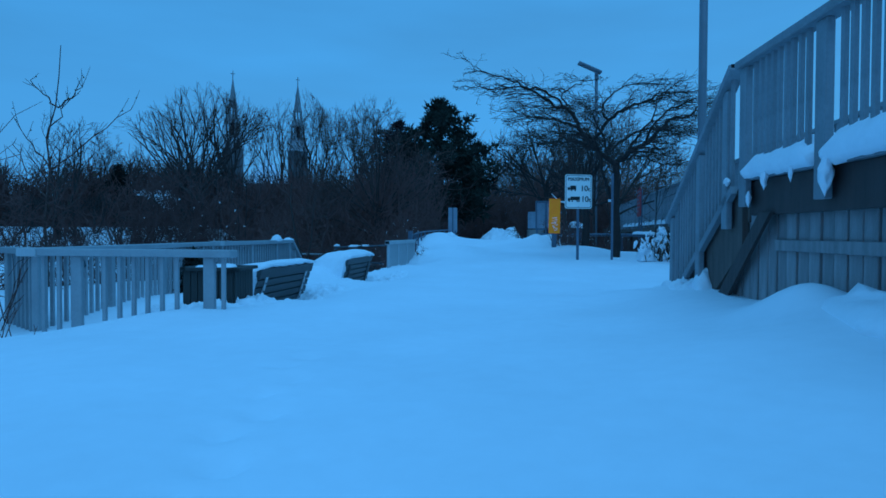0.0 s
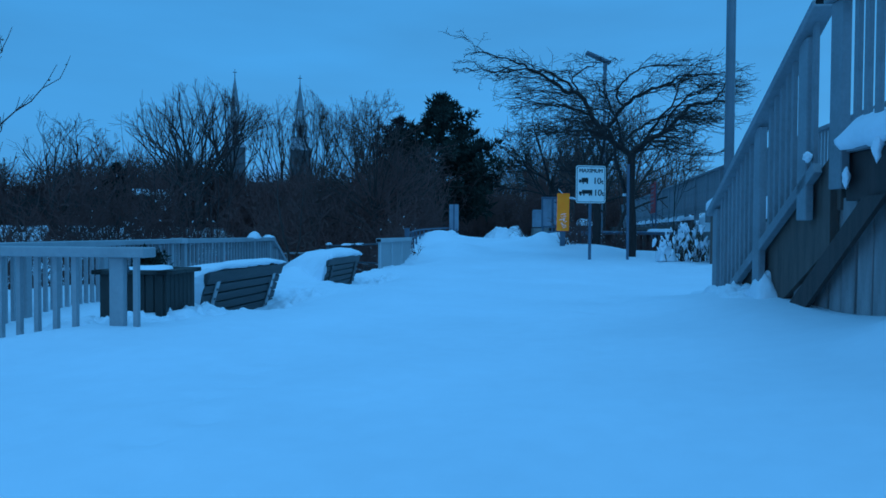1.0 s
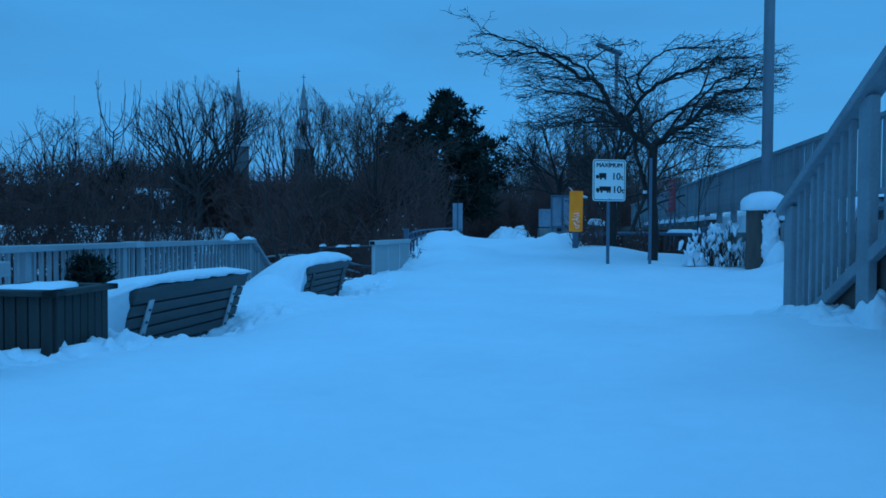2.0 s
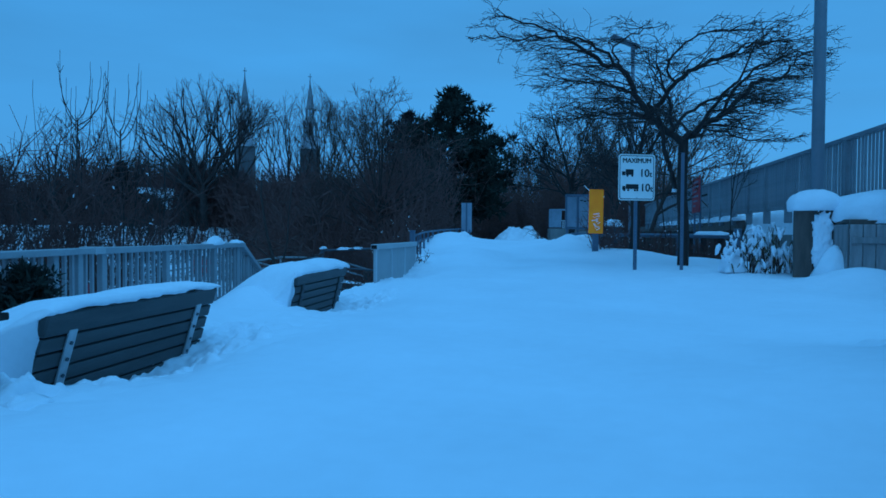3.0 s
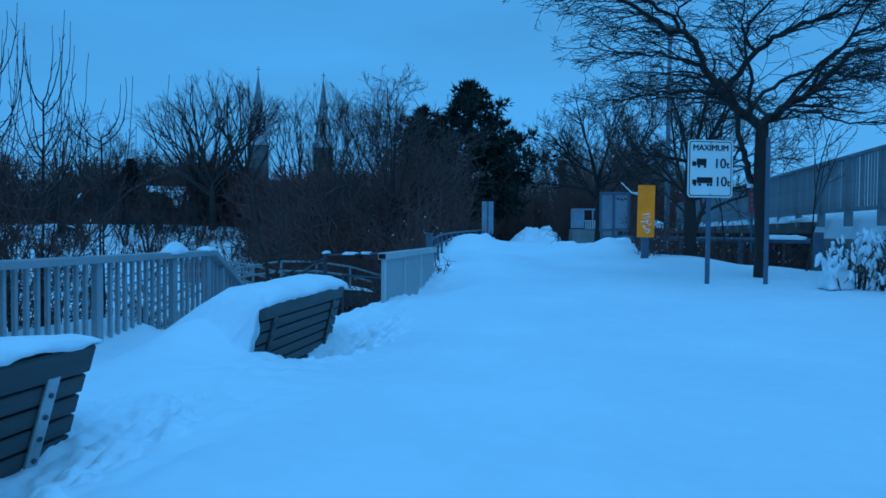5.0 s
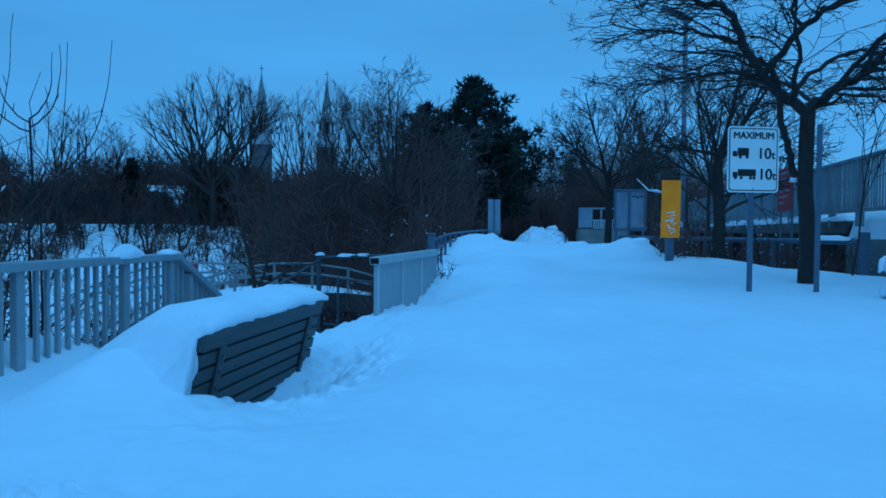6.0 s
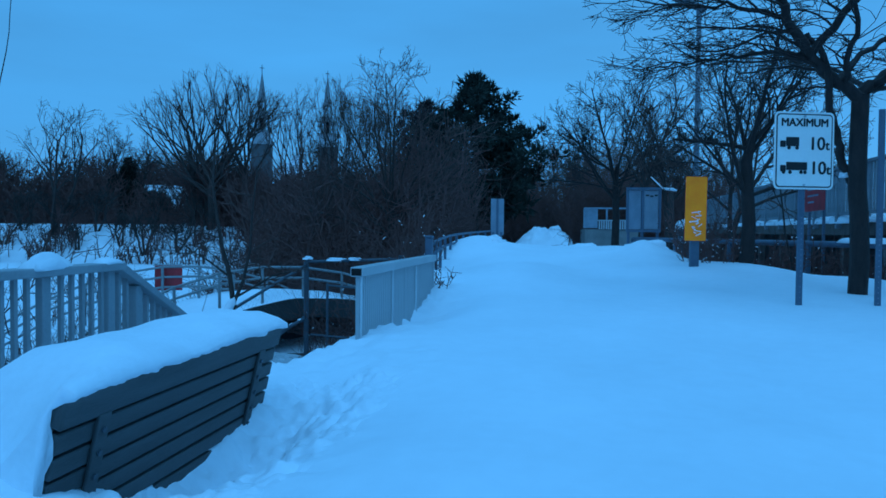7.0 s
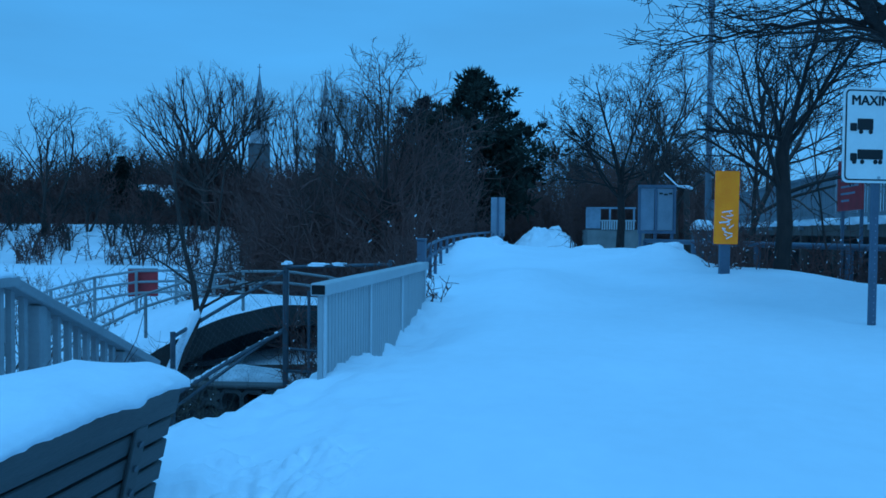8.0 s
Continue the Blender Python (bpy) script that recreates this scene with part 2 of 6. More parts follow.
def snow_bumps(px, py, near):
    v = 0.045 * noise.noise(Vector((px * 0.55, py * 0.4, 0.3))) + 0.024 * noise.noise(Vector((px * 1.7, py * 1.3, 2.0)))
    if near:
        v += 0.004 * noise.noise(Vector((px * 6, py * 6, 5)))
        rough = math.exp(-((px + 2.92 + 0.06 * (py - 7)) / 0.34) ** 2) * min(1, max(0, (py - 5.4) * 2), max(0, (12.6 - py) * 2))
        v += rough * 0.06 * (abs(noise.noise(Vector((px * 5.3, py * 5.3, 9)))) - 0.18) + rough * 0.035 * noise.noise(Vector((px * 9, py * 9, 1))) + rough * 0.03 * noise.noise(Vector((px * 19, py * 19, 4)))
        e = px - float(np.interp(py, EDGE_Y, EDGE_X)) - 0.12
        ragged = math.exp(-(e / 0.30) ** 2) * min(1, max(0, (py - 11.0) * 2), max(0, (18 - py) * 2))
        v += ragged * (0.07 * noise.noise(Vector((px * 5, py * 5, 3))) + 0.05 * noise.noise(Vector((px * 12, py * 12, 6))))
    return v


def footprints(x, y):
    """A faint line of old tracks across the open snow."""
    d = np.zeros_like(x)
    for i in range(12):
        fx, fy = -0.84 - 0.07 * i + (0.045 if i % 2 else -0.045), 1.92 + 0.26 * i
        d -= hill(x, y, fx, fy, 0.055, 0.075, 0.045 - 0.0025 * i)
    for i in range(9):
        fx, fy = -0.2 + 0.05 * i + (0.1 if i % 2 else -0.1), 4.9 + 0.55 * i
        d -= hill(x, y, fx, fy, 0.06, 0.10, 0.010)
    return d


def build_ground():
    xs = axis(-900, 900, 0.05, -5.8, 3.2, 1.075, 1.12)
    ys = axis(-400, 1200, 0.05, 1.8, 18.0, 1.14, 1.05)
    gx, gy = np.meshgrid(xs, ys)
    gz = snow_height(gx, gy) + footprints(gx, gy)
    flat = gz.ravel().copy()
    for i, (a, b) in enumerate(zip(gx.ravel(), gy.ravel())):
        if -80 < a < 40 and -20 < b < 100:
            flat[i] += snow_bumps(a, b, -6 < a < 4 and 2 < b < 18)
    verts = np.column_stack((gx.ravel(), gy.ravel(), flat))
    w, h = len(xs), len(ys)
    idx = np.arange(w * h).reshape(h, w)
    quads = np.stack((idx[:-1, :-1], idx[:-1, 1:], idx[1:, 1:], idx[1:, :-1]), -1).reshape(-1, 4)
    me = bpy.data.meshes.new("ground")
    me.from_pydata(verts.tolist(), [], quads.tolist())
    me.polygons.foreach_set("use_smooth", [True] * len(me.polygons))
    me.materials.append(SNOW)
    return tagged(new("ground", me), "deep fresh snow over the path, banks and river", "snow", kind="structure")


build_ground()


def ground_z(x, y):
    return float(snow_height(x, y))


# ---------------------------------------------------------------- railings
def railing(name, a, b, top, slope, posts, post_low, bal_low, step, material, label, group="", post=0.10, rail=(0.13, 0.055),
            bal=(0.038, 0.026), low_rail=None, hollow=False, ends=(0.0, 0.0), bals=None, post_deep=None):
    """A railing from a to b (x, y). top: the top rail's height at a; slope: its rise per metre; posts: places along it."""
    run = Vector((b[0] - a[0], b[1] - a[1]))
    length = run.length
    e = thing(name, pose(a[0], a[1], top, 0, 0, math.degrees(math.atan2(-run.x, run.y))), label, "railing", group)
    ang = math.degrees(math.atan(slope))
    y0, y1 = -ends[0], length + ends[1]
    mid, long = (y0 + y1) / 2, (y1 - y0) / math.cos(math.radians(ang))
    top_rail = part("top_rail", box(rail[0], long, rail[1], 0, mid, slope * mid - rail[1] / 2, ang, bevel=0.006), material, e)
    if hollow:
        # Black plate on the solid rail end paints the shade of a hollow.
        part("open_end", box(rail[0] * 0.8, 0.006, rail[1] * 0.75, 0, y0 - 0.002, slope * y0 - rail[1] / 2), BLACK, top_rail, "black plate painted for the shade inside the rail")
    if low_rail is not None:
        part("bottom_rail", box(0.05, length / math.cos(math.radians(ang)), 0.07, 0, length / 2, slope * length / 2 - low_rail, ang, bevel=0.004), material, e)
    made = {}
    for i, p in enumerate(posts):
        low = post_low if isinstance(post_low, (int, float)) else post_low[i]
        tall = round(low - rail[1], 3)
        if tall not in made:
            made[tall] = finish(box(post_deep or post, post * 0.9, tall, 0, 0, -tall / 2, bevel=0.006), "post", material)
        piece("post", made[tall], e, pose(0, p, slope * p - rail[1]))
    tall = bal_low - rail[1]
    bme = finish(box(bal[1], bal[0], tall, 0, 0, -tall / 2), "baluster", material)
    n = int(length / step)
    for y in bals or [(k + 0.5) * length / n for k in range(n)]:
        if bals or all(abs(y - p) > post * 0.5 + step * 0.42 for p in posts):
            piece("baluster", bme, e, pose(random.uniform(-0.002, 0.002), y, slope * y - rail[1] + 0.004))
    return e


# ---------------------------------------------------------------- near deck, its stairs and railings
DECK = pose(1.25, 6.15, 0, 0, 0, 9.3)       # y along the deck's edge, x into the deck
STAIR = pose(1.25, 6.15, 0, 0, 0, 6.5)
DECK_TOP, RAIL_TOP = 2.02, 2.88
STAIR_SLOPE = -0.535


def at(m, x, y, z=0.0):
    return m @ Vector((x, y, z))


def near_deck():
    deck = tagged(new("boardwalk"), "raised grey wooden boardwalk with vertical board skirting", "boardwalk", kind="structure")
    deck.matrix_basis = DECK
    board = finish(box(3.2, 0.135, 0.035, 1.6, 0, 0, bevel=0.004), "deck_board", DECK_PAINT)
    for k in range(74):
        piece("deck_board", board, deck, pose(0.02, -0.07 - 0.14 * k, DECK_TOP - 0.0175))
    part("fascia", box(0.05, 10.3, 0.26, 0.03, -5.33, DECK_TOP - 0.166, bevel=0.006), DARK_WOOD, deck, "dark weathered fascia board")
    part("edge_board", box(0.06, 10.3, 0.034, -0.012, -5.3, DECK_TOP - 0.018, bevel=0.005), DECK_PAINT, deck)
    part("end_fascia", box(3.1, 0.05, 0.30, 1.62, 0.03, DECK_TOP - 0.19, bevel=0.006), OLD_WOOD, deck)
    part("skirt_rail", box(0.03, 9.6, 0.075, 0.065, -5.3, 1.51, bevel=0.004), SKIRT_WOOD, deck)
    sk = finish(box(0.03, 0.135, 1.1, 0, 0, 0, bevel=0.004), "skirt_board", SKIRT_WOOD)
    for k in range(62):
        gap = 0.026 * ((k + 1) // 2)
        piece("skirt_board", sk, deck, pose(0.10 + random.uniform(-0.005, 0.005), 0.55 - 0.142 * k - gap, 1.20, 0, random.uniform(-0.5, 0.5), random.uniform(-1.5, 1.5)))
    # Black sheet added so the gaps between boards look shaded.
    part("shade_backing", box(0.02, 10.0, 1.0, 0.16, -5.0, 1.14), BLACK, deck, "black sheet painted for the shade behind the boards")
    for k in range(20):
        piece("skirt_board", sk, deck, pose(0.2 + 0.152 * k, 0.0, 1.14, 0, 0, 90))
    a, b = at(DECK, -0.04, -0.12), at(DECK, -0.04, -8.6)
    railing("deck_railing", (a.x, a.y), (b.x, b.y), RAIL_TOP, 0.0, [0.075 + 1.16 * k for k in range(7)], 1.09, 0.80, 0.099, DECK_PAINT,
            "grey painted wooden railing along the boardwalk edge", "boardwalk railings", post=0.145, ends=(0.0, 0), post_deep=0.05)


def stairs():
    st = thing("staircase", STAIR, "weathered wooden stairs with snow on the treads", "stairs")
    for x in (0.03, 1.32):
        bm = bmesh.new()
        prof = [(0.04, DECK_TOP - 0.02), (2.35, DECK_TOP - 0.02 + STAIR_SLOPE * 2.31), (2.35, DECK_TOP - 0.56 + STAIR_SLOPE * 2.31), (0.04, DECK_TOP - 0.56)]
        f = bm.faces.new([bm.verts.new((x, py, pz)) for py, pz in prof])
        r = bmesh.ops.extrude_face_region(bm, geom=[f])
        bmesh.ops.translate(bm, vec=(0.05, 0, 0), verts=[v for v in r["geom"] if isinstance(v, bmesh.types.BMVert)])
        part("stringer", bm, OLD_WOOD, st, "dark brown sloping stringer")
    bm = bmesh.new()
    prof = [(-0.62, 1.74), (-0.40, 1.74), (0.62, 1.03), (0.36, 1.03)]
    f = bm.faces.new([bm.verts.new((0.0, py, pz)) for py, pz in prof])
    r = bmesh.ops.extrude_face_region(bm, geom=[f])
    bmesh.ops.translate(bm, vec=(0.026, 0, 0), verts=[v for v in r["geom"] if isinstance(v, bmesh.types.BMVert)])
    part("brace", bm, DARK_WOOD, st, "dark diagonal brace")
    tread = finish(box(1.26, 0.30, 0.04, 0.70, 0, 0, bevel=0.005), "tread", OLD_WOOD)
    riser = finish(box(1.24, 0.025, 0.15, 0.70, 0, 0), "riser", OLD_WOOD)
    for k in range(6):
        piece("tread", tread, st, pose(0, 0.20 + 0.34 * k, DECK_TOP - 0.17 - 0.182 * k))
        piece("riser", riser, st, pose(0, 0.05 + 0.34 * k, DECK_TOP - 0.26 - 0.182 * k))
    for x, nm in ((-0.02, "stair_railing"), (1.42, "stair_railing")):
        a, b = at(STAIR, x, 0.10), at(STAIR, x, 2.2)
        railing(nm, (a.x, a.y), (b.x, b.y), RAIL_TOP + 0.005, STAIR_SLOPE, [0.17, 0.96, 2.0], [1.17, 1.28, 0.9], 0.97, 0.098, DECK_PAINT,
                "grey painted wooden stair railing sloping down", "boardwalk railings", post=0.15, hollow=True, ends=(0.06, 0.03), low_rail=0.95, post_deep=0.05)
    for k in range(5):
        p = at(STAIR, 0.72, 0.34 + 0.36 * k)
        snow_on("stair_snow", p.x, p.y, DECK_TOP - 0.20 - 0.188 * k, 0.60, 0.24, 0.13, 5.7, 20 + k, "soft snow lying on the stair treads", group="snow on the stairs")


near_deck()
stairs()

def edge_snow(y0, y1, deep, seed):
    """A pillow of snow on the boardwalk edge between two posts, from y0 to y1 along the edge."""
    bm, rows, n = bmesh.new(), [], 46
    for k in range(n + 1):
        f = k / n
        y = y0 + (y1 - y0) * f
        end = min(1.0, 6 * min(f, 1 - f) + 0.16) ** 0.5
        h = deep * end * (1 + 0.20 * noise.noise(Vector((y * 2.3, seed, 0))) + 0.07 * noise.noise(Vector((y * 6, seed, 2))))
        out = 0.075 + 0.03 * noise.noise(Vector((y * 3.1, seed, 5))) + 0.010 * noise.noise(Vector((y * 11, seed, 6)))
        sag = 0.035 * max(0, noise.noise(Vector((y * 8, seed, 9))))
        row = [(0.03, -0.015 - sag * 0.3), (-out * 0.9, -0.025 - sag), (-out - 0.02, 0.10 * h), (-out - 0.025, 0.40 * h), (-out * 0.8, 0.72 * h), (0.02, 0.93 * h), (0.14, h), (0.28, 0.92 * h), (0.42, 0.55 * h), (0.50, -0.01)]
        rows.append([bm.verts.new((x, y, DECK_TOP + z + 0.012 * noise.noise(Vector((x * 9, y * 6, seed))))) for x, z in row])
    for r0, r1 in zip(rows, rows[1:]):
        for i in range(9):
            bm.faces.new((r0[i], r0[i + 1], r1[i + 1], r1[i]))
    bm.faces.new(rows[0])
    bm.faces.new(rows[-1][::-1])
    tagged(part("ledge_snow", bm, SNOW_LUMP, m=DECK, smooth=True), "thick pillow of snow overhanging the boardwalk edge", "snow", "snow on the boardwalk")


for k, deep in enumerate((0.18, 0.21, 0.2, 0.2, 0.2)):
    edge_snow(-0.175 - 1.16 * k - 0.09, -0.175 - 1.16 * (k + 1) + 0.08, deep, k + 1)


def deck_snow():
    """The even blanket of snow that lies over the boardwalk behind its edge."""
    bm, rows = bmesh.new(), []
    for j in range(61):
        y = -10.25 + 10.15 * j / 60
        row = []
        for i in range(19):
            x = 0.44 + 2.66 * i / 18
            rim = min(1.0, 9 * min(i / 18, 1 - i / 18, j / 60 * 3, (1 - j / 60) * 3)) ** 0.5
            row.append(bm.verts.new((x, y, DECK_TOP - 0.004 + rim * (0.13 + 0.03 * noise.noise(Vector((x * 1.3, y * 1.1, 4))) + 0.012 * noise.noise(Vector((x * 4, y * 4, 1)))))))
        rows.append(row)
    for r0, r1 in zip(rows, rows[1:]):
        for i in range(18):
            bm.faces.new((r0[i], r0[i + 1], r1[i + 1], r1[i]))
    tagged(part("deck_snow", bm, SNOW, m=DECK, smooth=True), "smooth blanket of snow lying on the boardwalk", "snow", "snow on the boardwalk")


deck_snow()


def snow_drip(x, y, z, r, long, seed):
    """A clump of wet snow that hangs down from z and tapers to a point."""
    bm = bmesh.new()
    bmesh.ops.create_icosphere(bm, subdivisions=3, radius=1)
    for v in bm.verts:
        p = v.co.copy()
        wide = 1 - 0.75 * max(0, -p.z) ** 1.5
        k = 1 + 0.75 * noise.noise(p * 2.2 + Vector((seed * 3.7, 0, 0)))
        v.co = Vector((p.x * r * 0.7 * wide * k, p.y * r * wide * k, p.z * long * (0.5 + 0.1 * k)))
    tagged(part("snow_clump", bm, SNOW_LUMP, m=pose(x, y, z - long * 0.5), smooth=True), "small clump of snow stuck to the timber", "snow", "snow clumps")


for i, (lx, ly, lz, r, long) in enumerate(((-0.075, -0.62, 2.03, 0.030, 0.13), (-0.075, -1.45, 2.02, 0.050, 0.20), (-0.055, -0.30, 1.89, 0.024, 0.10), (-0.055, 0.14, 2.03, 0.034, 0.06), (-0.075, -1.02, 2.02, 0.016, 0.10))):
    p = at(DECK, lx, ly)
    snow_drip(p.x, p.y, lz, r, long, 40 + i)
for i, (lx, ly, sx, sy, sz) in enumerate(((0.06, 0.98, 0.12, 0.20, 0.26), (0.03, 2.3, 0.22, 0.2, 0.10), (-0.02, -1.9, 0.25, 0.8, 0.20), (-0.05, 1.75, 0.12, 0.16, 0.14))):
    p = at(DECK, lx, ly)
    snow_on("snow_drift", p.x, p.y, ground_z(p.x, p.y) - 0.07, sx, sy, sz, 5.7, 50 + i, "small drift of snow against the timber", 0.3, group="drifts", peak=0.75)


# ---------------------------------------------------------------- far deck with its long railing
FAR = pose(2.96, 14.3, 0, 0, 0, 3.6)


def far_deck():
    deck = tagged(new("far_boardwalk"), "long raised boardwalk on posts, open beneath before a dark-painted back", "boardwalk", kind="structure")
    deck.matrix_basis = FAR
    part("deck_slab", box(2.6, 62, 0.06, 1.7, 6, 1.92), DECK_PAINT, deck)
    part("fascia", box(0.06, 27.4, 0.24, 0.05, 20.95, 1.80, bevel=0.006), OLD_WOOD, deck, "weathered fascia board")
    # Back wall added in near-black to paint the shade under the deck.
    part("shade_boards", box(0.08, 62, 2.2, 2.9, 6, 0.9), SHADED_CONCRETE, deck)
    leg = finish(box(0.16, 0.16, 1.6, 0, 0, 0, bevel=0.008), "leg", OLD_WOOD)
    for k in range(14):
        piece("leg", leg, deck, pose(0.20, 5.0 + 2.2 * k, 1.0))
    sk = finish(box(0.03, 0.15, 1.1, 0, 0, 0, bevel=0.004), "skirt_board", SKIRT_WOOD)
    for k in range(50):
        piece("skirt_board", sk, deck, pose(0.10, -8.1 + 0.16 * k, 1.2))
    a, b = at(FAR, -0.02, -7.6), at(FAR, -0.02, 26.0)
    railing("long_railing", (a.x, a.y), (b.x, b.y), 3.05, 0.0, [0.6 + 1.35 * k for k in range(25)], 1.24, 0.98, 0.115, DECK_PAINT,
            "long grey painted railing along the far boardwalk", "boardwalk railings", post=0.12, low_rail=0.95)


far_deck()
for k in range(2, 12):
    p = at(FAR, 0.18, 5.2 + 1.35 * k)
    snow_on("ledge_snow", p.x, p.y, 1.93, 0.26, 0.58, 0.15 + 0.04 * math.sin(k * 2.3), 3.6, 60 + k, "band of snow lying on the boardwalk edge", group="snow on the boardwalk")
wall = part("retaining_wall", box(0.24, 8.1, 1.1, 0.13, 3.15, 1.04, bevel=0.015), CONCRETE, m=FAR)
tagged(wall, "low grey concrete retaining wall below the boardwalk", "wall", kind="structure")


def wall_snow():
    bm, rows = bmesh.new(), []
    for k in range(60):
        y = -0.8 + 0.135 * k
        wob = 0.03 * noise.noise(Vector((y * 2.1, 4, 0)))
        row = [(0.03, 1.585), (0.07 + wob, 1.70), (0.13 + wob, 1.92 + wob), (0.30, 2.08 + wob * 2), (0.7, 2.10), (1.2, 2.0)]
        rows.append([bm.verts.new((x + 0.01 * noise.noise(Vector((y * 6, x, 1))), y, z)) for x, z in row])
    for r0, r1 in zip(rows, rows[1:]):
        for i in range(5):
            bm.faces.new((r0[i], r0[i + 1], r1[i + 1], r1[i]))
    tagged(part("wall_snow", bm, SNOW_LUMP, m=FAR, smooth=True), "bank of snow packed behind the railing posts", "snow")


wall_snow()


def plank_platform():
    e = thing("plank_platform", pose(2.36, 13.62, 0.11, 0, 0, 3), "low platform with grey vertical plank sides beside the boardwalk", "platform")
    part("frame_beam", box(1.3, 0.09, 0.10, 0.65, 0.05, 1.62, bevel=0.006), OLD_WOOD, e)
    part("cross_rail", box(1.3, 0.03, 0.08, 0.65, -0.025, 1.42, bevel=0.004), SKIRT_WOOD, e)
    part("platform_top", box(1.3, 1.2, 0.05, 0.65, 0.65, 1.66, bevel=0.006), OLD_WOOD, e)
    sk = finish(box(0.14, 0.03, 1.0, 0, 0, 0, bevel=0.004), "plank", SKIRT_WOOD)
    for k in range(9):
        piece("plank", sk, e, pose(0.07 + 0.148 * k, 0.0, 1.12))
    for k in range(8):
        piece("plank", sk, e, pose(0.0, 0.12 + 0.148 * k, 1.12, 0, 0, 90))


plank_platform()
snow_on("platform_snow", 3.02, 14.22, 1.79, 0.70, 0.64, 0.40, 3, 91, "deep rounded cap of snow on the platform", 0.12)


def stump_pillar():
    e = thing("timber_pillar", pose(2.17, 14.45, 0.7, 0, 0, -13), "squat dark timber pillar plastered with snow", "pillar")
    for i, (x, y) in enumerate(((-0.13, -0.13), (0.13, -0.13), (-0.13, 0.13), (0.13, 0.13))):
        part("timber", box(0.25, 0.25, 1.26, x, y, 0.63, bevel=0.02), OLD_WOOD, e)
    return e


stump_pillar()
snow_on("pillar_snow", 2.15, 14.43, 1.95, 0.34, 0.33, 0.25, -6, 92, "rounded cap of snow on the timber pillar", 0.12)
def plastered_snow():
    """Wind-blown snow stuck to the front of the pillar, with a ragged outline."""
    bm, grid = bmesh.new(), {}
    for i in range(27):
        for j in range(47):
            u, w = -1 + 2 * i / 26, -1 + 2 * j / 46
            rim = 1 - (abs(u) ** 2.2 + abs(w) ** 4) + 0.55 * noise.noise(Vector((u * 3.5, w * 6, 2))) + 0.25 * noise.noise(Vector((u * 9, w * 14, 5)))
            if rim > 0:
                grid[i, j] = bm.verts.new((0.13 * u, -0.012 - 0.06 * min(1, rim) ** 0.6, 0.42 * w))
    for i, j in list(grid):
        q = [(i, j), (i + 1, j), (i + 1, j + 1), (i, j + 1)]
        if all(c in grid for c in q):
            bm.faces.new([grid[c] for c in q])
    bmesh.ops.delete(bm, geom=[v for v in bm.verts if not v.link_faces], context="VERTS")
    bmesh.ops.solidify(bm, geom=bm.faces[:], thickness=0.03)
    tagged(part("snow_clump", bm, SNOW_LUMP, m=pose(2.20, 14.185, 1.50, 0, 0, -13), smooth=True), "snow plastered against the timber pillar", "snow", "snow clumps")


plastered_snow()
snow_on("snow_drift", 2.30, 13.95, 1.06, 0.28, 0.26, 0.42, 0, 97, "pointed drift of snow between pillar and platform", 0.2, group="drifts", peak=0.85)


def tall_pole():
    e = thing("lamp_pole", pose(2.165, 14.33, 0.8), "tall smooth grey-blue metal pole beside the boardwalk", "pole")
    part("shaft", tube([(0, 0, 0), (0, 0, 1.2), (0, 0, 10.5)], [0.084, 0.082, 0.07], 16), POLE_METAL, e, smooth=True)
    part("base_collar", tube([(0, 0, 0), (0, 0, 1.25)], 0.112, 16), POLE_METAL, e)
    part("cap", tube([(0, 0, 10.5), (0, 0, 10.56)], [0.085, 0.05], 16), POLE_METAL, e)


tall_pole()

# ---------------------------------------------------------------- signs
def text_mesh(body, size):
    cu = bpy.data.curves.new("text", "FONT")
    cu.body, cu.size, cu.align_x, cu.align_y, cu.extrude, cu.offset = body, size, "CENTER", "CENTER", 0.0012, 0.0
    ob = bpy.data.objects.new("text", cu)
    scene.collection.objects.link(ob)
    me = bpy.data.meshes.new_from_object(ob.evaluated_get(bpy.context.evaluated_depsgraph_get()))
    bpy.data.objects.remove(ob)
    return me


def plate(w, h, thick, r, y=0.0, n=5, bm=None):
    """An upright plate with rounded corners that faces -y."""
    bm = bm or bmesh.new()
    pts = []
    for cx, cz, a0 in ((w / 2 - r, h / 2 - r, 0), (-w / 2 + r, h / 2 - r, 90), (-w / 2 + r, -h / 2 + r, 180), (w / 2 - r, -h / 2 + r, 270)):
        for k in range(n):
            a = math.radians(a0 + 90 * k / (n - 1))
            pts.append((cx + r * math.cos(a), y, cz + r * math.sin(a)))
    f = bm.faces.new([bm.verts.new(p) for p in pts])
    r2 = bmesh.ops.extrude_face_region(bm, geom=[f])
    bmesh.ops.translate(bm, vec=(0, thick, 0), verts=[v for v in r2["geom"] if isinstance(v, bmesh.types.BMVert)])
    return bm


def channel_post(tall, e, x=0.0, y=0.0, name="post"):
    """A perforated steel channel post."""
    bm = box(0.040, 0.006, tall, x, y, tall / 2)
    box(0.006, 0.03, tall, x - 0.022, y + 0.013, tall / 2, bm=bm)
    box(0.006, 0.03, tall, x + 0.022, y + 0.013, tall / 2, bm=bm)
    post = part(name, bm, BLUE_METAL, e, "perforated blue-grey steel post")
    dot = finish(tube([(0, -0.001, 0), (0, 0.001, 0)], 0.0055, 6), "hole", FADED)
    for k in range(24):
        piece("hole", dot, post, pose(x, y - 0.0045, 0.10 + 0.05 * k))
    return post


